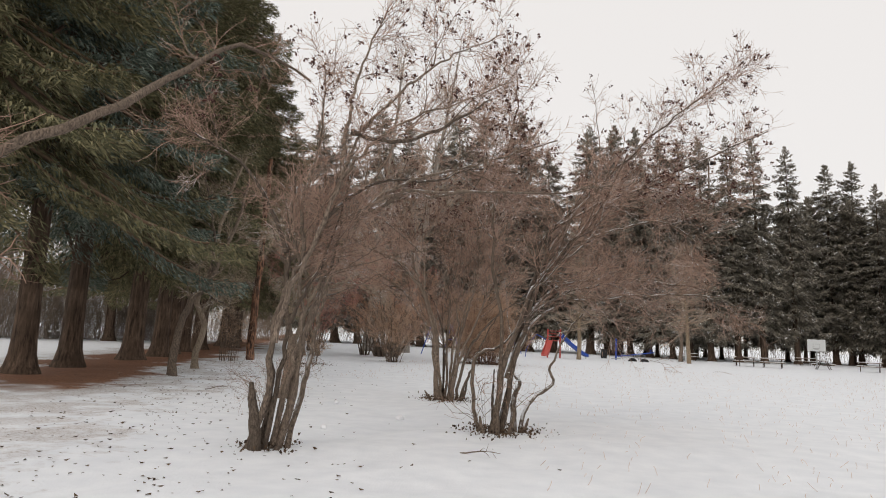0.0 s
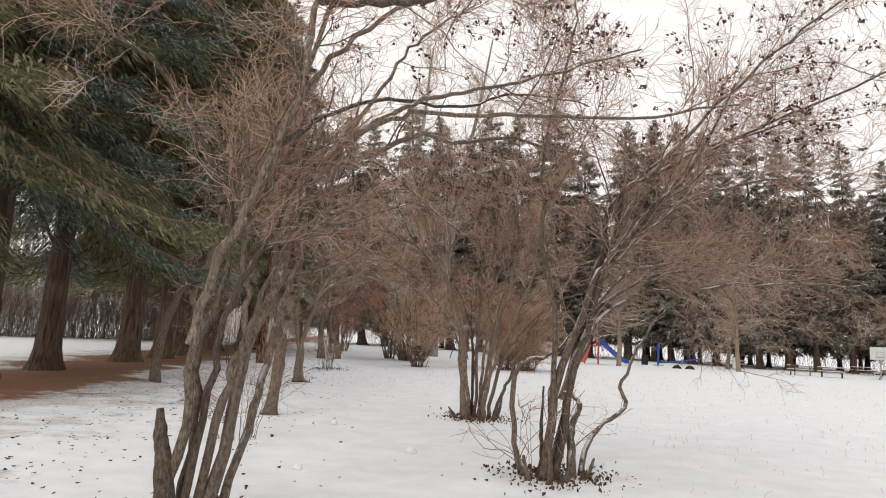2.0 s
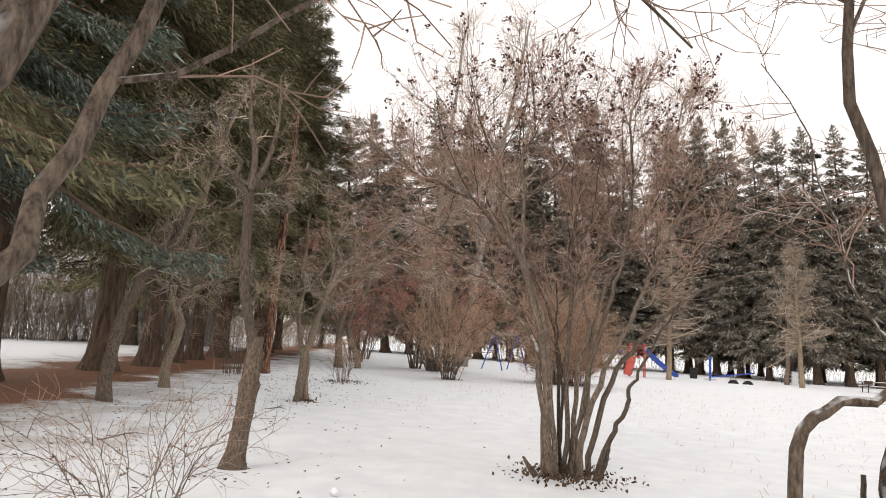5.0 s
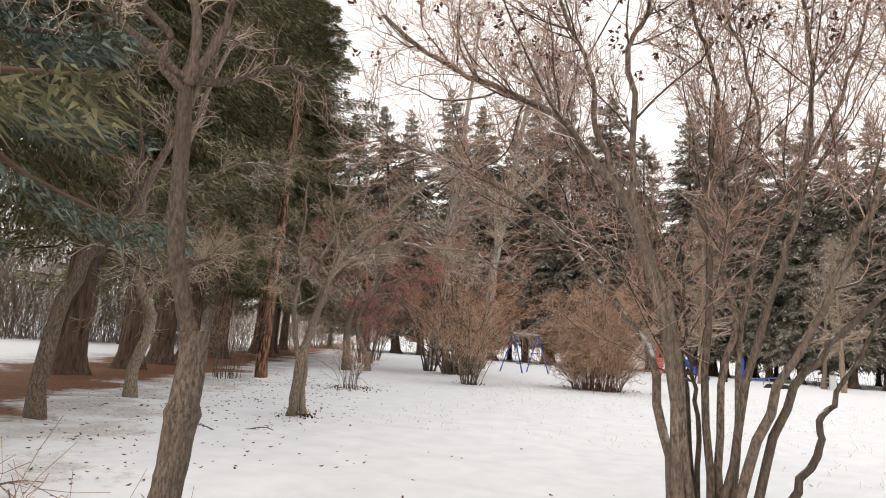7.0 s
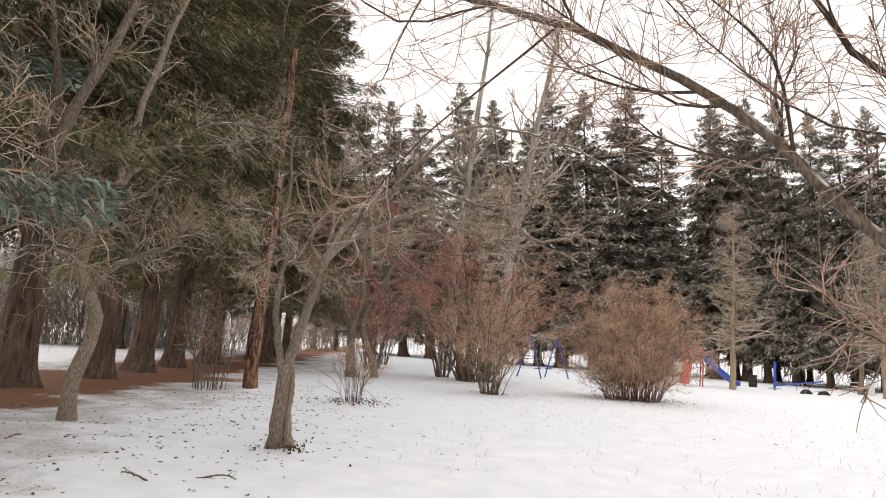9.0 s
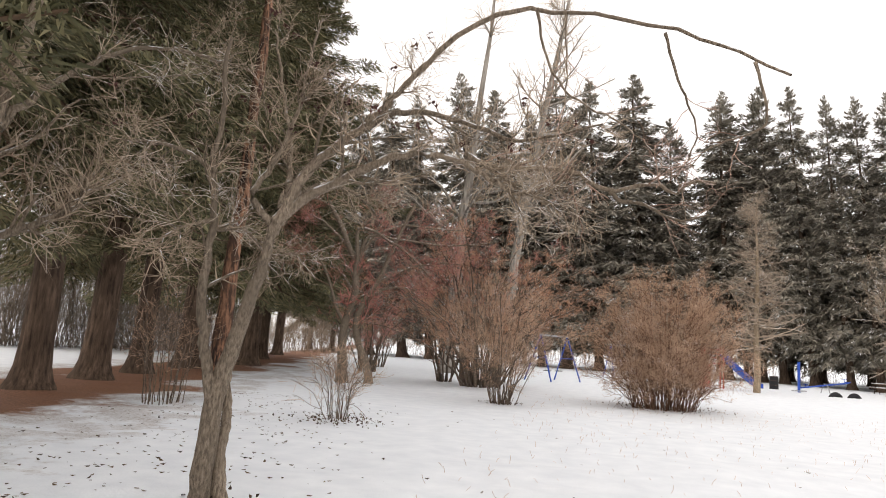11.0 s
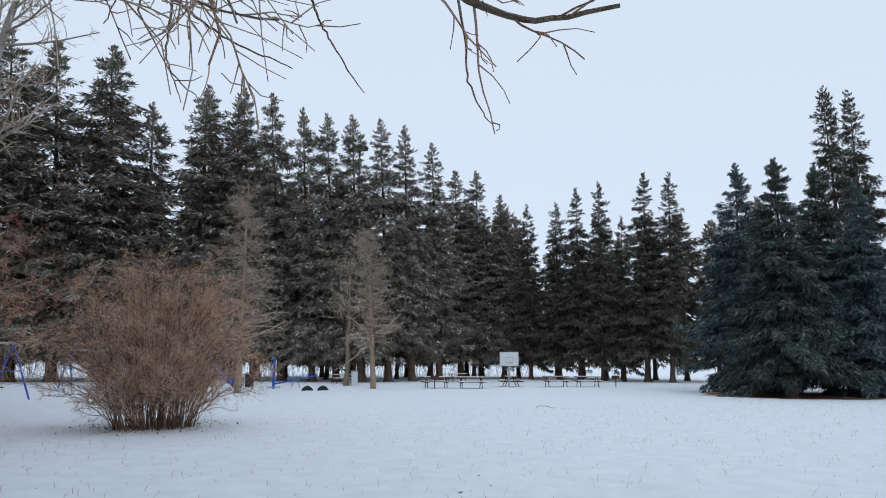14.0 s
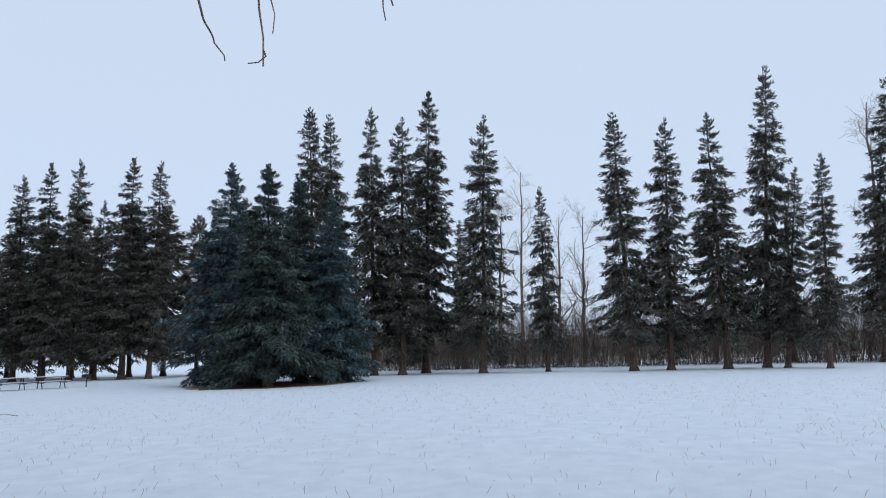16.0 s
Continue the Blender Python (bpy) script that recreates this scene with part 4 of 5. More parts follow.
shrub("far_bush", -12.2, 49.0, "distant leafless bush with grey-red twigs", 27, 14, 5.0, 2.8, 0.5, BARK, TWIG_RED, (0.03, 0.05), 8, 6, 3, rmin=0.007)
shrub("low_shrub", -5.8, 27.8, "low sprouting shrub with thin bare shoots", 28, 26, 1.35, 0.6, 0.22, tw=TWIG_TAN, r=(0.004, 0.009), b=3, s=3, f=1)
shrub("low_shrub", -9.9, 28.4, "low thicket of upright bare shoots under spruces", 29, 26, 2.4, 0.7, 0.45, tw=TWIG_TAN, r=(0.008, 0.014), b=3, s=3, f=1)
shrub("low_shrub", -1.25, 10.6, "low tangle of thin shoots and dead leaves", 30, 16, 1.1, 0.8, 0.25, tw=TWIG, r=(0.003, 0.0055), b=3, s=3, f=1, rmin=0.002)
shrub("low_shrub", 2.75, 9.2, "thin bare shoots round a tree base", 31, 8, 0.9, 0.9, 0.3, tw=TWIG, r=(0.003, 0.006), b=2, s=2, f=1)

# ---- spruces ----
HERO = [spruce_meshes(40, 26, 5.2, 5.9, 32, 8, 165, 0.24, 0.024, 0.5, NEEDLE, 0.38, 0.85, spread=0.5, power=0.55, dead=60),
        spruce_meshes(41, 24, 4.8, 5.6, 30, 8, 165, 0.24, 0.024, 0.55, NEEDLE, 0.34, 0.85, spread=0.5, power=0.55, dead=60)]
GROVE = [(-9.3, 11.8, 1), (-11.4, 19.6, 0.9), (-12.3, 24.8, 1), (-13.2, 28.4, 1), (-14.6, 32.1, 1), (-15.8, 35.7, 1), (-17.4, 41.0, 1.1), (-17.6, 46.5, 1.42), (-19.8, 50.2, 1.38),
         (-21.7, 56.0, 1.2), (-23.5, 59.3, 1.1), (-26.1, 67.4, 1.1)]
g = np.random.default_rng(8)
for k, (x, y, w) in enumerate(GROVE):
    spruce("spruce", x, y, "tall dark spruce with bare brown lower trunk in a row", HERO[k % 2], g.uniform(0.95, 1.12), g.uniform(0, 6.28), (g.uniform(0.02, 0.06), 0), w, "spruces beside the path")
YOUNG = spruce_meshes(42, 22, 5.7, 5.3, 28, 9, 150, 0.22, 0.024, 0.55, NEEDLE_YOUNG, 0.32, 0.9, power=0.6)
spruce("spruce", -10.4, 16.1, "blue-green spruce with drooping boughs hanging over the path", YOUNG, 1.0, 1.0, (0.04, 0), 1.0, "spruces beside the path")
spruce("spruce", -29.5, 50.5, "spruce standing behind the row", HERO[0], 1.0, 2.0, (0, 0), 1.0, "spruces beside the path")

def far_spruces(needle, seed, thin, kites=27):
    """Three full-crowned spruces of a shelter belt."""
    return [spruce_meshes(seed, 26, 4.2, 4.2, 54, 9, kites, 0.5, 0.075, 0.4, needle, 0.34, thin, power=0.7, limbs=False, jumble=0.6),
            spruce_meshes(seed + 1, 26, 3.8, 3.6, 54, 9, kites, 0.5, 0.075, 0.5, needle, 0.32, thin - 0.06, power=0.64, limbs=False, jumble=0.5),
            spruce_meshes(seed + 2, 26, 3.5, 4.4, 48, 9, kites, 0.5, 0.075, 0.3, needle, 0.34, thin - 0.02, power=0.63, limbs=False, jumble=0.7)]

FAR = far_spruces(NEEDLE_FAR, 50, 0.62, 28)
BELT = far_spruces(NEEDLE_BELT_HAZE, 54, 0.72)
BACK = spruce_meshes(53, 22, 4.2, 4.2, 34, 7, 12, 0.9, 0.14, 0.4, NEEDLE_BELT_HAZE, 0.28, 1.0, power=0.55, limbs=False)

def row(places, label, group, wide=1.0, seed=1, kinds=FAR):
    q = np.random.default_rng(seed)
    for x, y, h, lx, ly in places:
        spruce("spruce", x, y, label, kinds[q.integers(0, 3)], h / 26, q.uniform(0, 6.28), (lx / h, ly / h), wide * q.uniform(0.98, 1.22), group)

row([(-27, 94, 31, -3.6, -1), (-22.5, 92.6, 31.8, -3.7, -1), (-19.2, 92, 31, -3.4, -0.8), (-14, 91.7, 33.5, -3.4, -0.6), (-10.3, 91.3, 31.4, -2.9, -0.3), (-6.5, 92, 29, -2.6, 0), (-3.9, 90.6, 32.3, -2.5, 0),
     (-0.4, 90, 32, -2.2, 0), (3.9, 89.8, 32.3, -1.8, 0.1), (7.3, 89.4, 27, -1.3, 0.1), (12, 89, 29.1, -1, 0.2), (15, 88.6, 29.4, -0.8, 0.2)],
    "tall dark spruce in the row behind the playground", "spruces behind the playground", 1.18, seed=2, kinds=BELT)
row([(14.4, 91.3, 31, -2.7, 0.6), (16.7, 87.4, 30, -2.3, 0.6), (18.5, 84.3, 28.7, -2, 0.6), (20.6, 81.6, 26.6, -1.7, 0.6), (22.3, 79.8, 25.8, -1.5, 0.6), (24, 78, 25.4, -1.3, 0.6), (27, 78.5, 25.7, -1.1, 0.5),
     (30.1, 79.6, 26, -1, 0.5), (34.5, 82, 25.6, -0.8, 0.5), (42, 89.7, 25.5, -0.7, 0.4), (45.2, 90.2, 26, -0.5, 0.3), (46, 86.5, 22.2, -0.3, 0.2)],
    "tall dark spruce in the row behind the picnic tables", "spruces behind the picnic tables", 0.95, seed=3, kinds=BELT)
row([(46.9, 82.6, 20.3, -0.2, 0.1), (47.8, 78.7, 19.9, 0, 0), (48.5, 76, 21, 0, 0), (49, 73.2, 21.2, 0.1, -0.1), (49.6, 70.8, 17, 0.2, -0.2), (50.2, 68.2, 21.1, 0.3, -0.3), (50.8, 65.7, 20.6, 0.4, -0.4)],
    "tall dark spruce in the row beside the field", "spruces beside the field", 0.9, seed=6)
# a second rank, so that the belt closes
q = np.random.default_rng(4)
for k in range(22):
    spruce("spruce", -40 + 4.4 * k + q.uniform(-1, 1), 103 + q.uniform(-3, 6) - max(0, k - 14) * 1.5, "spruce in the second rank of the shelter belt", BACK, q.uniform(0.9, 1.15), q.uniform(0, 6.28), (0, 0), 1.1, "spruces in the second rank")
for k in range(9):
    spruce("spruce", 58 + q.uniform(-1, 2), 96 - 4.3 * k, "spruce in the second rank of the shelter belt", BACK, q.uniform(0.7, 0.85), q.uniform(0, 6.28), (0, 0), 1.1, "spruces in the second rank")
for k in range(8):
    spruce("spruce", 20 + 4.6 * k + q.uniform(-1, 1), 91 + q.uniform(-2, 2), "spruce in the second rank of the shelter belt", BACK, q.uniform(0.8, 0.95), q.uniform(0, 6.28), (0, 0), 1.0, "spruces in the second rank")
row([(54, 50.3, 24.9, -0.2, 0.4), (49.3, 45.7, 22, -0.2, 0.5), (47.4, 41.6, 21.3, 0, 0), (47.4, 39.25, 20.2, 0.1, -0.3), (50.5, 38.5, 23.4, 0.3, -0.8), (47.6, 33, 19.6, 0.2, -0.7),
     (70, 41, 16, 0, 0), (48.6, 28.4, 13.7, 0, 0), (46.1, 22.3, 17.9, 0, 0.3), (46.9, 19.9, 17.3, 0, -0.8), (46.9, 16.4, 17.2, 0, 0), (47.7, 14, 20.3, -0.2, -1.7),
     (46.8, 12.9, 12.9, -0.2, -1.6), (44.2, 11, 13, -0.1, -0.7), (55, 5.4, 21.8, -0.6, -2.5)], "single dark spruce at the edge of the field", "spruces along the field", wide=0.85, seed=5)

BLUES = [spruce_meshes(60, 14.3, 4.0, 0.5, 24, 14, 88, 0.34, 0.042, 0.15, NEEDLE_BLUE, 0.2, power=0.84, limbs=False),
         spruce_meshes(61, 13.4, 3.7, 1.9, 23, 14, 88, 0.34, 0.042, 0.15, NEEDLE_GREEN, 0.22, power=0.82, limbs=False)]
for x, y, s, v, lab in ((35.5, 46.3, 1.0, 0, "dense blue-green spruce with boughs to the ground"), (32.0, 41.3, 0.95, 1, "dense dark green spruce with a bare lower trunk"),
                        (36.3, 39.5, 0.82, 0, "dense silvery blue spruce with boughs to the ground"), (38.5, 43.0, 1.02, 1, "dense dark green spruce in a cluster")):
    spruce("blue_spruce", x, y, lab, BLUES[v], s, x, (0, 0), 1.0, "cluster of dense spruces")

# ---- larches, poplars, snag ----
def larch(x, y, h, seed, label, lean=(0, 0), clear=0.28, reach=1.9, tw=TWIG_TAN):
    g = np.random.default_rng(seed)
    root = thing("larch", x, y, label, "bare tree")
    n = 14
    z = np.linspace(-0.1, h, n)
    TP = np.stack([lean[0] * z / h + g.normal(0, 0.03, n), lean[1] * z / h + g.normal(0, 0.03, n), z], 1)[None]
    TR = (0.2 * (1 - z / h * 0.94))[None]
    hang("trunk", mesh_from("trunk", *tubes(TP, TR, 10), BARK_LARCH), root)
    B, BR = sprout(g, TP, TR, 120, clear, 0.99, 82, (reach * 0.6, reach * 1.3), 7, 0.3, 0.0, 0.16, 0.008, 0.72)
    hang("branches", mesh_from("branches", *tubes(B, BR, 4), tw), root, kind="stuff")
    C, CR = sprout(g, B, BR, 11, 0.1, 1, 50, (0.4, 1.0), 5, 0.6, 0.0, 0.2, 0.007)
    D, DR = sprout(g, C, CR, 3, 0.2, 1, 45, (0.15, 0.45), 3, 0.6, 0.0, 0.2, 0.006)
    hang("twigs", mesh_from("twigs", *merge([tubes(C, CR, 3), tubes(D, DR, 3)]), tw), root, kind="stuff")
    return root

larch(17.8, 61.8, 10.6, 71, "leafless larch with a pale straight trunk", (-0.5, 0.2), 0.28, 2.5, TWIG_LARCH)
larch(8.0, 58.2, 11.8, 72, "leafless grey larch with snow-dusted level branches", (0, 0), 0.2, 2.9, TWIG_LARCH)

def poplar(x, y, h, r, lean, seed, label, mat=None, branches=14, u0=0.4, group="", shoots=10):
    g = np.random.default_rng(seed)
    q = [(0, 0, -0.1), (lean[0] * 0.2, lean[1] * 0.2, h * 0.25), (lean[0] * 0.55, lean[1] * 0.55, h * 0.6), (lean[0], lean[1], h)]
    P = smooth_line(q, 16, g, 0.06)[None]
    R = (r * np.linspace(1, 0.15, 16))[None]
    return bare_tree("poplar", x, y, label, "bare tree", P, R, seed, mat or BARK_PALE, TWIG_GREY, branches, shoots, 3, u0, (2.5, 6.5), (0.9, 2.6), (0.4, 1.2), angle=48, up=0.08, stem_name="trunk", rmin=0.012, group=group)

poplar(-9.5, 54.8, 25, 0.42, (1.9, 0), 81, "tall bare poplar with a pale leaning trunk", branches=26, u0=0.36, shoots=13)
poplar(-6.6, 55.5, 26, 0.42, (3.8, 0), 82, "tall bare poplar with a pale leaning trunk and high crown", branches=26, u0=0.36, shoots=13)
poplar(18.6, 68.4, 10, 0.2, (0.1, 0), 80, "grey bare trunk at the edge of the spruces", BARK, 8, 0.5)
for k, (x, y, h) in enumerate(((74, 35.4, 22), (68, 28, 15), (70, 24, 13), (57, 4.5, 20), (66, 16, 13), (60, -2, 18), (72, 31, 16), (63, 10, 14), (76, 20, 15), (70, 37, 17))):
    poplar(x, y, h, 0.26, (0.6, -0.6), 83 + k, "bare grey poplar beyond the field", BARK, 18, 0.3, "bare trees beyond the field")

g = np.random.default_rng(90)
snag = thing("dead_trunk", -9.25, 29.3, "dead broken trunk with peeling red-brown bark", "dead tree")
z = np.linspace(-0.1, 9.5, 14)
TP = np.stack([0.025 * z + g.normal(0, 0.03, 14), 0.02 * z, z], 1)[None]
hang("trunk", mesh_from("trunk", *tubes(TP, (0.2 * np.linspace(1, 0.5, 14) * (1 + g.normal(0, 0.05, 14)))[None], 11), BARK_RED), snag)
B, BR = sprout(g, TP, np.full((1, 14), 0.05), 12, 0.35, 1, 75, (0.3, 1.0), 4, 0.4, -0.05)
hang("dead_branches", mesh_from("dead_branches", *tubes(B, BR, 4), BARK_DARK), snag, kind="stuff")

# ---- thickets at the edge ----
def thicket(name, a, c, count, h, label, seed, tw=TWIG_HAZE, depth=4.0):
    g = np.random.default_rng(seed)
    a, c = np.array(a), np.array(c)
    u = g.random(count)[:, None]
    foot = a + (c - a) * u + g.normal(0, depth * 0.4, (count, 2))
    n = 6
    P = np.zeros((count, n, 3))
    P[:, 0, :2] = foot
    d = unit(np.concatenate([g.normal(0, 0.22, (count, 2)), np.ones((count, 1))], 1))
    L = g.uniform(0.6, 1.1, count) * h
    for k in range(1, n):
        d = unit(d + g.normal(0, 0.06, (count, 3)))
        P[:, k] = P[:, k - 1] + d * (L / (n - 1))[:, None]
    R = 0.014 * np.linspace(1, 0.4, n)[None] * g.uniform(0.6, 1.5, count)[:, None]
    B, BR = sprout(g, P, R, 9, 0.15, 1, 35, (0.5, 1.6), 4, 0.6, 0.1, 0.12, 0.007)
    ob = new(name, mesh_from(name, *merge([tubes(P, R, 3), tubes(B, BR, 3)]), tw))
    return tagged(ob, label, "thicket", kind="stuff")

thicket("thicket", (-44, 26), (-30, 62), 3800, 8.5, "dense wall of bare grey shrubs beyond the snow", 101)
thicket("thicket", (-31, 60), (-34, 100), 700, 5.0, "bare grey shrubs behind the spruces", 102)
thicket("thicket", (62, 48), (58, -12), 5200, 5.6, "bare grey shrubs along the far edge of the field", 103, TWIG_DARK, 5.0)
thicket("thicket", (-45, 118), (66, 108), 1300, 5.0, "brown bare undergrowth behind the shelter belt", 104, TWIG_DARK, 5.0)

# ---- playground and picnic ground ----
def swing_set(x, y, rz):
    s = thing("swing_set", x, y, "blue steel A-frame swing set standing in snow", "swing set", rz=rz)
    for v in (-1.4, 1.4):
        for w in (-0.85, 0.85):
            bm = bmesh.new()
            rod(bm, (w, v * 1.1, -0.05), (0, v, 2.45), 0.04, 10)
            part("leg", bm, BLUE, s)
        bm = bmesh.new()
        rod(bm, (-0.42, v * 1.05, 1.25), (0.42, v * 1.05, 1.25), 0.025)
        part("brace", bm, BLUE, s)
    bm = bmesh.new()
    rod(bm, (0, -1.5, 2.45), (0, 1.5, 2.45), 0.05, 10)
    part("top_bar", bm, STEEL, s, "grey steel top bar")
    for v in (-0.6, 0.6):
        bm = bmesh.new()
        box(bm, 0.2, 0.5, 0.04, pose(0, v, 0.55), 0.012)
        seat = part("seat", bm, RUBBER, s, "black rubber seat")
        for w in (-0.22, 0.22):
            bm = bmesh.new()
            rod(bm, (0, v + w, 0.56), (0, v + w, 2.42), 0.009, 5)
            part("chain", bm, STEEL, seat)
    return s

swing_set(-3.3, 54.2, -28)
swing_set(1.4, 71.0, 60)

def slide_chute(bm, a, c, width, drop):
    """A sagging chute with raised sides from a to c."""
    a, c = Vector(a), Vector(c)
    side = (c - a).cross(Vector((0, 0, 1))).normalized() * width / 2
    prev = None
    for k in range(13):
        u = k / 12
        p = a.lerp(c, u)
        p.z = c.z + (a.z - c.z) * (1 - u) ** 1.25
        ring = [bm.verts.new(p + side * s + Vector((0, 0, h))) for s, h in ((-1.15, 0.22), (-1, 0.2), (-0.9, 0.02), (0.9, 0.02), (1, 0.2), (1.15, 0.22), (1.15, -0.04), (-1.15, -0.04))]
        if prev:
            for i in range(8):
                j = (i + 1) % 8
                bm.faces.new((prev[i], prev[j], ring[j], ring[i]))
        else:
            bm.faces.new(ring)
        prev = ring
    bm.faces.new(prev[::-1])

def play_tower(x, y):
    s = thing("play_tower", x, y, "red and blue playground tower with two slides", "playground")
    for a in (-0.55, 0.55):
        for c in (-0.55, 0.55):
            bm = bmesh.new()
            rod(bm, (a, c, -0.05), (a, c, 2.5), 0.045, 10)
            part("post", bm, RED, s)
    bm = bmesh.new()
    box(bm, 1.2, 1.2, 0.07, pose(0, 0, 1.5))
    part("platform", bm, RED, s)
    for c in (-0.55, 0.55):
        for h in (1.85, 2.1, 2.35):
            bm = bmesh.new()
            rod(bm, (-0.55, c, h), (0.55, c, h), 0.022)
            part("guard_rail", bm, RED, s)
    bm = bmesh.new()
    slide_chute(bm, (-0.4, -0.6, 1.5), (-0.9, -3.2, 0.22), 0.5, 0)
    part("slide", bm, RED, s, "red chute slide")
    bm = bmesh.new()
    slide_chute(bm, (0.6, 0, 1.95), (3.0, 1.2, 0.2), 0.5, 0)
    part("slide", bm, BLUE, s, "blue chute slide")
    bm = bmesh.new()
    rod(bm, (2.9, 1.15, -0.05), (2.9, 1.15, 0.22), 0.03)
    part("slide_foot", bm, STEEL, s)
    for w in (-0.3, 0.3):
        bm = bmesh.new()
        prev = None
        for k in range(9):
            a = math.pi * k / 8
            p = Vector((-2.0 - 0.8 * math.cos(a) * 0.6, w, 2.0 * math.sin(a * 0.5 + 0.0) if k < 8 else 2.0))
            if prev is not None:
                rod(bm, prev, p, 0.03)
            prev = p
        rod(bm, prev, (-0.55, w, 1.5), 0.03)
        part("ladder_rail", bm, BLUE, s, "blue arched ladder rail")
    for k in range(6):
        bm = bmesh.new()
        rod(bm, (-2.46 + 0.02 * k, -0.3, 0.3 + 0.28 * k), (-2.46 + 0.02 * k, 0.3, 0.3 + 0.28 * k), 0.02)
        part("rung", bm, BLUE, s)
    return s

play_tower(6.0, 60.8)

def seesaw(x, y, rz):
    s = thing("seesaw", x, y, "blue steel seesaw lying low over snow", "seesaw", rz=rz)
    bm = bmesh.new()
    rod(bm, (-2.4, 0, 0.3), (2.4, 0, 0.75), 0.05, 10)
    part("beam", bm, BLUE, s)
    for w in (-0.35, 0.35):
        bm = bmesh.new()
        rod(bm, (0, w, -0.05), (0, w * 0.4, 0.55), 0.035)
        part("support", bm, STEEL, s)
    for v, h in ((-2.3, 0.35), (2.3, 0.8)):
        bm = bmesh.new()
        box(bm, 0.34, 0.24, 0.04, pose(v, 0, h), 0.01)
        part("seat", bm, BLUE, s)
        bm = bmesh.new()
        rod(bm, (v * 0.85, -0.18, h + 0.18), (v * 0.85, 0.18, h + 0.18), 0.018)
        rod(bm, (v * 0.85, 0, h - 0.05), (v * 0.85, 0, h + 0.18), 0.018)
        part("grab_bar", bm, BLUE, s)
    return s

seesaw(14.0, 66.4, 38)

s = thing("blue_post", 11.9, 64.6, "bright blue steel pivot post on a low frame", "playground")
bm = bmesh.new(); rod(bm, (0, 0, -0.05), (0, 0, 1.95), 0.09, 12); part("post", bm, BLUE, s)
bm = bmesh.new(); box(bm, 0.9, 0.12, 0.08, pose(0, 0, 0.1)); part("foot", bm, STEEL, s)
bm = bmesh.new(); box(bm, 0.12, 0.9, 0.08, pose(0, 0, 0.1)); part("cross_foot", bm, STEEL, s)

def torus(bm, r, w, m):
    rings = []
    for i in range(20):
        a = 2 * math.pi * i / 20
        rings.append([bm.verts.new(m @ Vector(((r + w * math.cos(b)) * math.cos(a), (r + w * math.cos(b)) * math.sin(a), w * 0.85 * math.sin(b)))) for b in (2 * math.pi * j / 8 for j in range(8))])
    for i in range(20):
        for j in range(8):
            bm.faces.new((rings[i][j], rings[(i + 1) % 20][j], rings[(i + 1) % 20][(j + 1) % 8], rings[i][(j + 1) % 8]))

for x in (12.75, 13.75):
    bm = bmesh.new()
    torus(bm, 0.36, 0.14, pose(0, 0, -0.2, 90, 0, 20))
    me = bpy.data.meshes.new("tyre"); bm.to_mesh(me); bm.free(); me.materials.append(RUBBER)
    ob = new("tyre", me); ob.location = (x, 60.4, 0)
    tagged(ob, "black rubber tyre half buried in the snow", "tyre", "buried tyres")

def picnic_table(x, y, rz, length=1.9):
    s = thing("picnic_table", x, y, "weathered wooden picnic table with snow on top", "picnic table", "picnic tables", rz=rz)
    for k in range(4):
        bm = bmesh.new(); box(bm, length, 0.17, 0.045, pose(0, -0.28 + 0.187 * k, 0.74)); part("plank", bm, WOOD, s)
    for v in (-0.72, 0.72):
        for k in (-0.09, 0.09):
            bm = bmesh.new(); box(bm, length, 0.15, 0.045, pose(0, v + k, 0.44)); part("bench_plank", bm, WOOD, s)
    for e in (-length * 0.36, length * 0.36):
        for w in (-1, 1):
            bm = bmesh.new(); rod(bm, (e, w * 0.55, -0.04), (e, w * 0.2, 0.72), 0.03); part("leg", bm, RUST, s)
        bm = bmesh.new(); box(bm, 0.06, 1.6, 0.06, pose(e, 0, 0.39)); part("crossbar", bm, RUST, s)
    bm = bmesh.new(); box(bm, length * 0.99, 0.72, 0.035, pose(0, 0, 0.784), 0.016); part("snow_cover", bm, CLEAN_SNOW, s, "thin layer of snow")
    for v in (-0.72, 0.72):
        bm = bmesh.new(); box(bm, length * 0.98, 0.32, 0.03, pose(0, v, 0.481), 0.014); part("snow_cover", bm, CLEAN_SNOW, s, "thin layer of snow")
    return s

first = picnic_table(22.4, 61.4, -20)
for x, y, rz in ((24.0, 59.4, -24), (28.9, 61.6, 62), (31.9, 60.0, -24), (34.0, 58.9, -26), (20.5, 74, 0), (-8.5, 66, 10), (-13, 73, 0), (33, 76, 0)):
    copy_thing(first, pose(x, y, 0, 0, 0, rz))

# basketball hoop
s = thing("basketball_hoop", 27.8, 60.2, "weathered white backboard on a grey post", "basketball hoop", rz=-25)
bm = bmesh.new(); rod(bm, (0, 0.25, -0.05), (0, 0.25, 2.2), 0.055, 10); part("post", bm, STEEL, s)
bm = bmesh.new(); box(bm, 1.36, 0.05, 0.98, pose(0, 0.12, 2.02)); board = part("backboard", bm, WHITE, s)
bm = bmesh.new()
for v in (-0.25, 0.25):
    box(bm, 0.03, 0.01, 0.36, pose(v, 0.09, 1.95), 0)
for v in (1.77, 2.13):
    box(bm, 0.53, 0.01, 0.03, pose(0, 0.088, v), 0)
part("target_square", bm, STEEL, board, "faded grey square")
bm = bmesh.new(); torus(bm, 0.22, 0.012, pose(0, -0.18, 1.72)); part("rim", bm, RUST, board, "rusty rim")

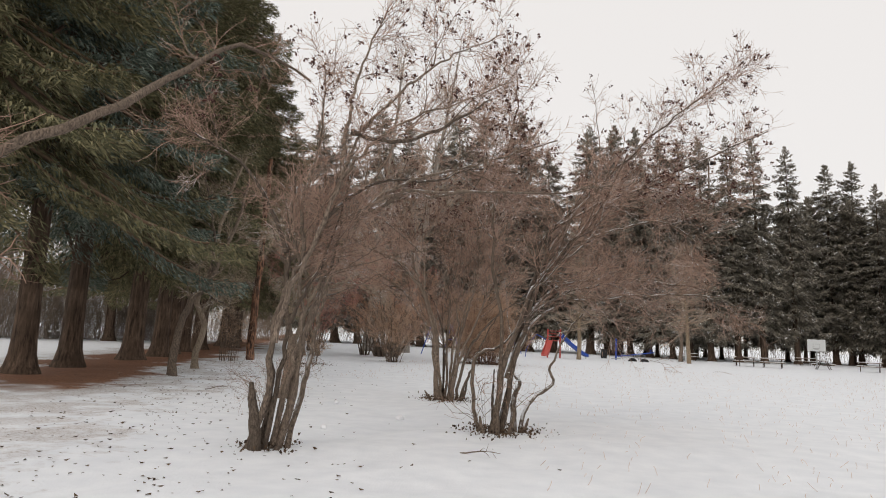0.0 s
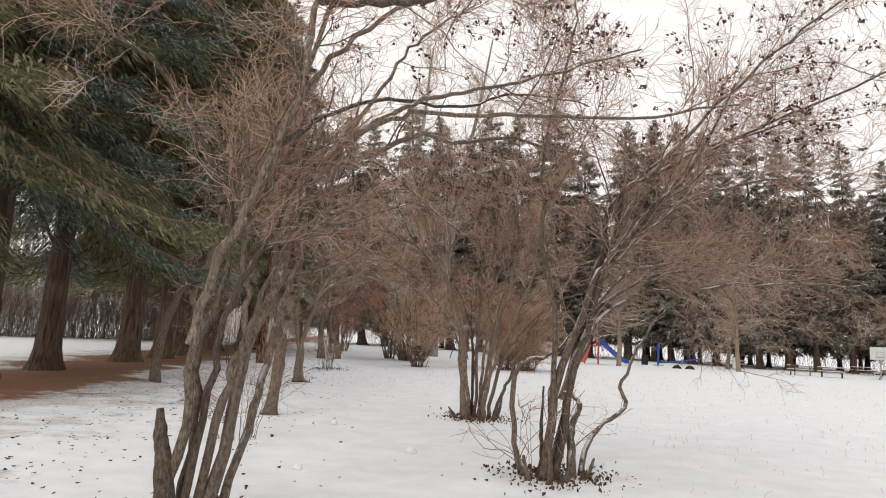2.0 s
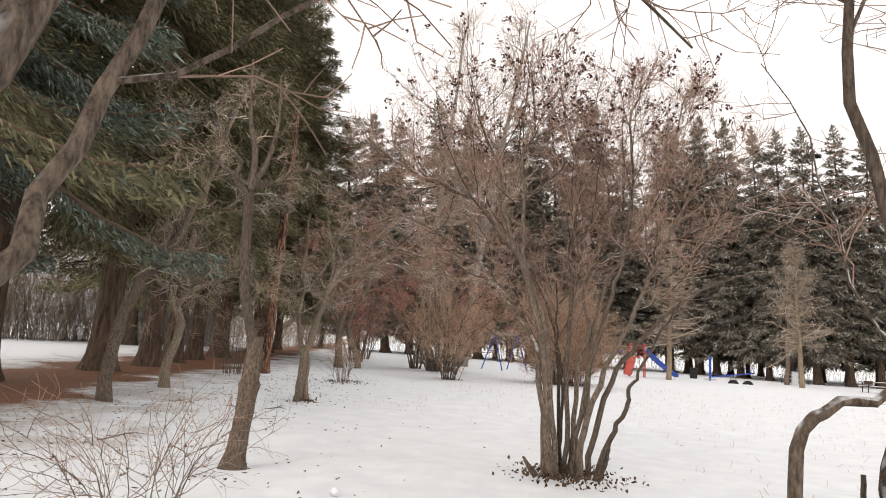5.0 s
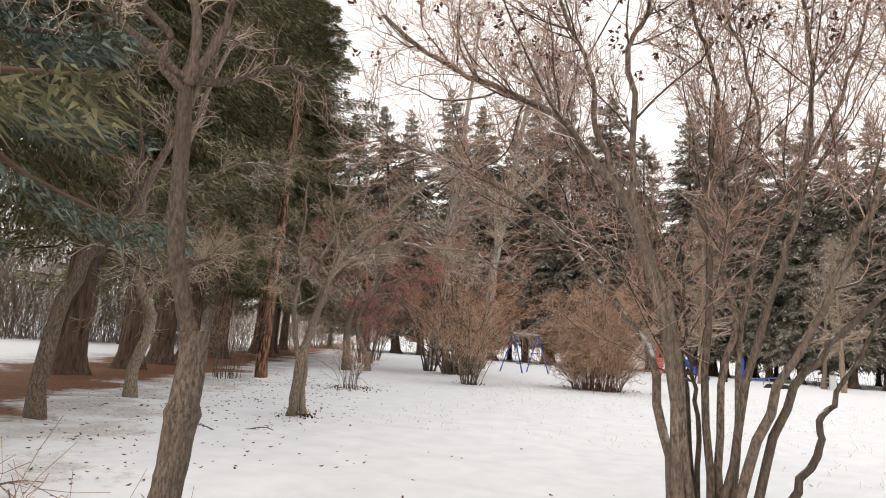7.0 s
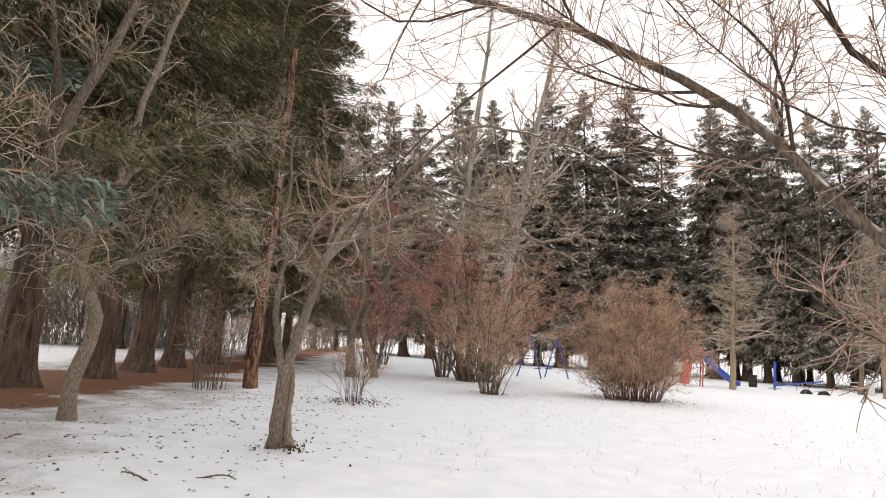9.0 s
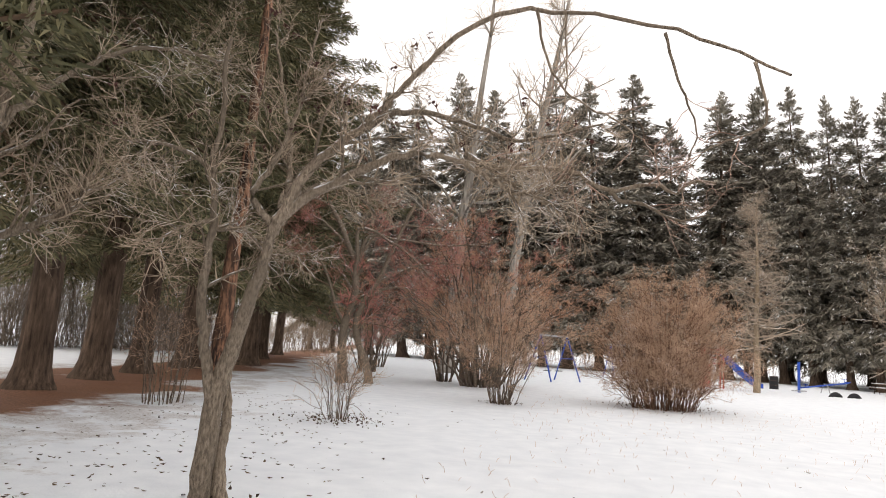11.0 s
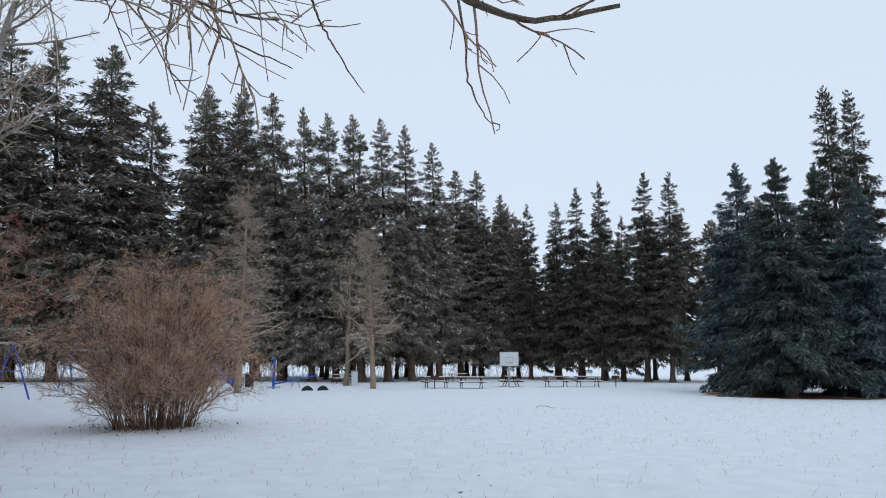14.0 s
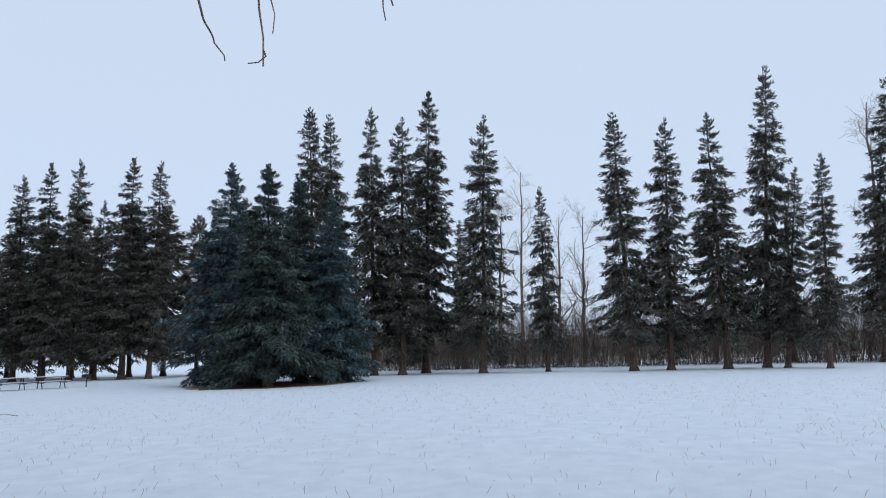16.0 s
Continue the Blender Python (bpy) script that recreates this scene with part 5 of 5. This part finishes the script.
def grill(x, y):
    s = thing("park_grill", x, y, "small rusty steel park grill on a post", "grill")
    bm = bmesh.new(); rod(bm, (0, 0, -0.05), (0, 0, 0.62), 0.035); part("post", bm, RUST, s)
    bm = bmesh.new(); box(bm, 0.45, 0.36, 0.05, pose(0, 0, 0.64)); part("tray", bm, RUST, s)
    for w in (-0.17, 0.17):
        bm = bmesh.new(); box(bm, 0.45, 0.02, 0.2, pose(0, w, 0.75), 0); part("side_plate", bm, RUST, s)
grill(35.2, 57.2)
grill(21.6, 60.2)

s = thing("litter_barrel", 11.2, 68.0, "dark steel litter barrel on the snow", "barrel")
bm = bmesh.new(); rod(bm, (0, 0, -0.03), (0, 0, 0.88), 0.29, 18); part("body", bm, RUBBER, s)
for h in (0.28, 0.6, 0.88):
    bm = bmesh.new(); torus(bm, 0.29, 0.018, pose(0, 0, h)); part("hoop", bm, RUST, s)

s = thing("floodlight_pole", 24.6, 81.0, "tall grey floodlight pole with a lamp head among spruces", "light pole")
bm = bmesh.new()
bmesh.ops.create_cone(bm, segments=14, radius1=0.16, radius2=0.08, depth=23.2, matrix=pose(0, 0, 11.5))
part("pole", bm, WOOD, s)
bm = bmesh.new(); box(bm, 1.0, 0.1, 0.1, pose(0, -0.1, 22.9)); part("crossarm", bm, RUST, s)
for v in (-0.4, 0.4):
    bm = bmesh.new(); box(bm, 0.6, 0.45, 0.4, pose(v, -0.35, 23.05, 35), 0.05); part("lamp_head", bm, RUBBER, s, "dark grey lamp housing")

s = thing("utility_cabinet", 19.1, 68.1, "pale electrical cabinet with a grey cap beside a trunk", "cabinet")
bm = bmesh.new(); box(bm, 0.46, 0.3, 1.1, pose(0, 0, 0.52), 0.02); part("body", bm, WHITE, s)
bm = bmesh.new(); box(bm, 0.52, 0.36, 0.05, pose(0, 0, 1.1, 5), 0.015); part("cap", bm, STEEL, s)
bm = bmesh.new(); box(bm, 0.38, 0.02, 0.9, pose(0, -0.16, 0.52), 0.005); part("door", bm, WHITE, s)

# far bank, shed and ridge beyond the field
bm = bmesh.new()
ring = []
for k in range(41):
    u = k / 40
    x, y = 78 + 30 * u, 70 - 130 * u
    h = 2.6 + 0.6 * math.sin(5 * u) + 0.4 * math.sin(17 * u)
    ring.append([bm.verts.new(p) for p in ((x - 7, y - 4, -0.3), (x - 3, y - 2, h * 0.55), (x, y, h), (x + 30, y + 14, h + 0.5))])
for p, n in zip(ring, ring[1:]):
    for i in range(3):
        bm.faces.new((p[i], p[i + 1], n[i + 1], n[i]))
me = bpy.data.meshes.new("bank"); bm.to_mesh(me); bm.free(); me.materials.append(SLOPE)
tagged(new("bank", me), "low grassy bank with patches of snow", "bank", kind="structure")

# ---- litter ----
def scatter(name, n, x0, x1, y0, y1, lo, hi, mat, label, seed, favour=None):
    g = np.random.default_rng(seed)
    C = np.stack([g.uniform(x0, x1, n), g.uniform(y0, y1, n), g.uniform(0.0, 0.025, n)], 1)
    if favour is not None:
        C = C[g.random(n) < favour(C)]
    C[:, 2] = lie(C[:, 0], C[:, 1]) + g.uniform(0.004, 0.022, len(C))
    return tagged(new(name, mesh_from(name, *flakes(g, C, lo, hi, 1, True), mat, False)), label, "litter", kind="stuff")

scatter("fallen_leaves", 7500, -10, 4, 0, 32, 0.025, 0.075, LEAF, "dark dead leaves scattered on the snow", 201,
        lambda C: np.clip(0.9 - np.abs(C[:, 0] + 0.3 * C[:, 1] - 0.3) / 4.2, 0.025, 1))
for k, (x, y, r, m) in enumerate(((0.08, 6.9, 0.4, 160), (2.85, 9.5, 0.6, 520), (1.45, 14.6, 0.6, 460), (-4.2, 20.8, 0.3, 110), (-5.8, 27.8, 0.8, 260), (-3.7, 35.3, 0.5, 160), (1.0, 38.2, 1.5, 400))):
    g = np.random.default_rng(300 + k)
    C = np.stack([g.normal(x, r * 0.55, m), g.normal(y, r * 0.55, m), np.abs(g.normal(0, 0.05, m))], 1)
    tagged(new("leaf_pile", mesh_from("leaf_pile", *flakes(g, C, 0.03, 0.07), LEAF, False)), "dead leaves gathered round stems", "litter", kind="stuff")

g = np.random.default_rng(400)
N = 4600
P = np.zeros((N, 3, 3))
P[:, 0, 0], P[:, 0, 1] = g.uniform(-3, 32, N), g.uniform(5, 40, N)
ok = (P[:, 0, 0] > 3) | (P[:, 0, 1] > 20)
P = P[ok]; N = len(P)
d = unit(np.concatenate([g.normal(0, 0.5, (N, 2)), np.ones((N, 1))], 1))
h = g.uniform(0.03, 0.12, N)[:, None]
P[:, 1], P[:, 2] = P[:, 0] + d * h * 0.6, P[:, 0] + d * h + g.normal(0, 0.012, (N, 3))
tagged(new("grass_stubble", mesh_from("grass_stubble", *tubes(P, np.full((N, 3), 0.0025), 3), TWIG_TAN)), "dry grass tips poking through snow", "grass", kind="stuff")

def stick(x, y, length, seed, label):
    g = np.random.default_rng(seed)
    root = thing("fallen_stick", x, y, label, "stick", rz=g.uniform(0, 360))
    u = np.linspace(-0.5, 0.5, 8)
    P = np.stack([u * length, 0.12 * length * np.sin(4 * u + seed), 0.02 + 0.1 * length * np.maximum(0, np.sin(3 * u + 1.2))], 1)[None]
    R = (0.011 * np.linspace(1, 0.4, 8))[None]
    hang("stick", mesh_from("stick", *tubes(P, R, 6), BARK), root)
    B, BR = sprout(g, P, R, 4, 0.2, 0.9, 45, (0.1, 0.3), 4, 0.6, 0.0)
    for j in range(len(B)):
        hang("side_twig", mesh_from("side_twig", *tubes(B[j:j + 1], BR[j:j + 1], 4), BARK), root)

for k, (x, y, l) in enumerate(((14.4, 39.4, 1.1), (2.65, 7.3, 0.5), (-3.9, 14.2, 0.6), (-4.6, 18.3, 0.4), (-3.9, 18.6, 0.4), (-7.1, 19.5, 0.5))):
    stick(x, y, l, 500 + k, "bare fallen stick lying on the snow")

def clod(x, y, r, seed):
    g = np.random.default_rng(seed)
    bm = bmesh.new()
    bmesh.ops.create_icosphere(bm, subdivisions=3, radius=r)
    for v in bm.verts:
        v.co *= 1 + 0.35 * noise.noise(v.co * (2.2 / r) + Vector((seed, 0, 0)))
        v.co.z *= 0.75
    for f in bm.faces:
        f.smooth = True
    me = bpy.data.meshes.new("snow_clod"); bm.to_mesh(me); bm.free(); me.materials.append(CLEAN_SNOW)
    ob = new("snow_clod", me); ob.location = (x, y, r * 0.45)
    tagged(ob, "small lump of kicked-up snow", "snow clod", "snow clods")

clod(1.1, 10.4, 0.07, 1)
clod(0.2, 8.9, 0.05, 2)
clod(-0.6, 12.6, 0.05, 3)
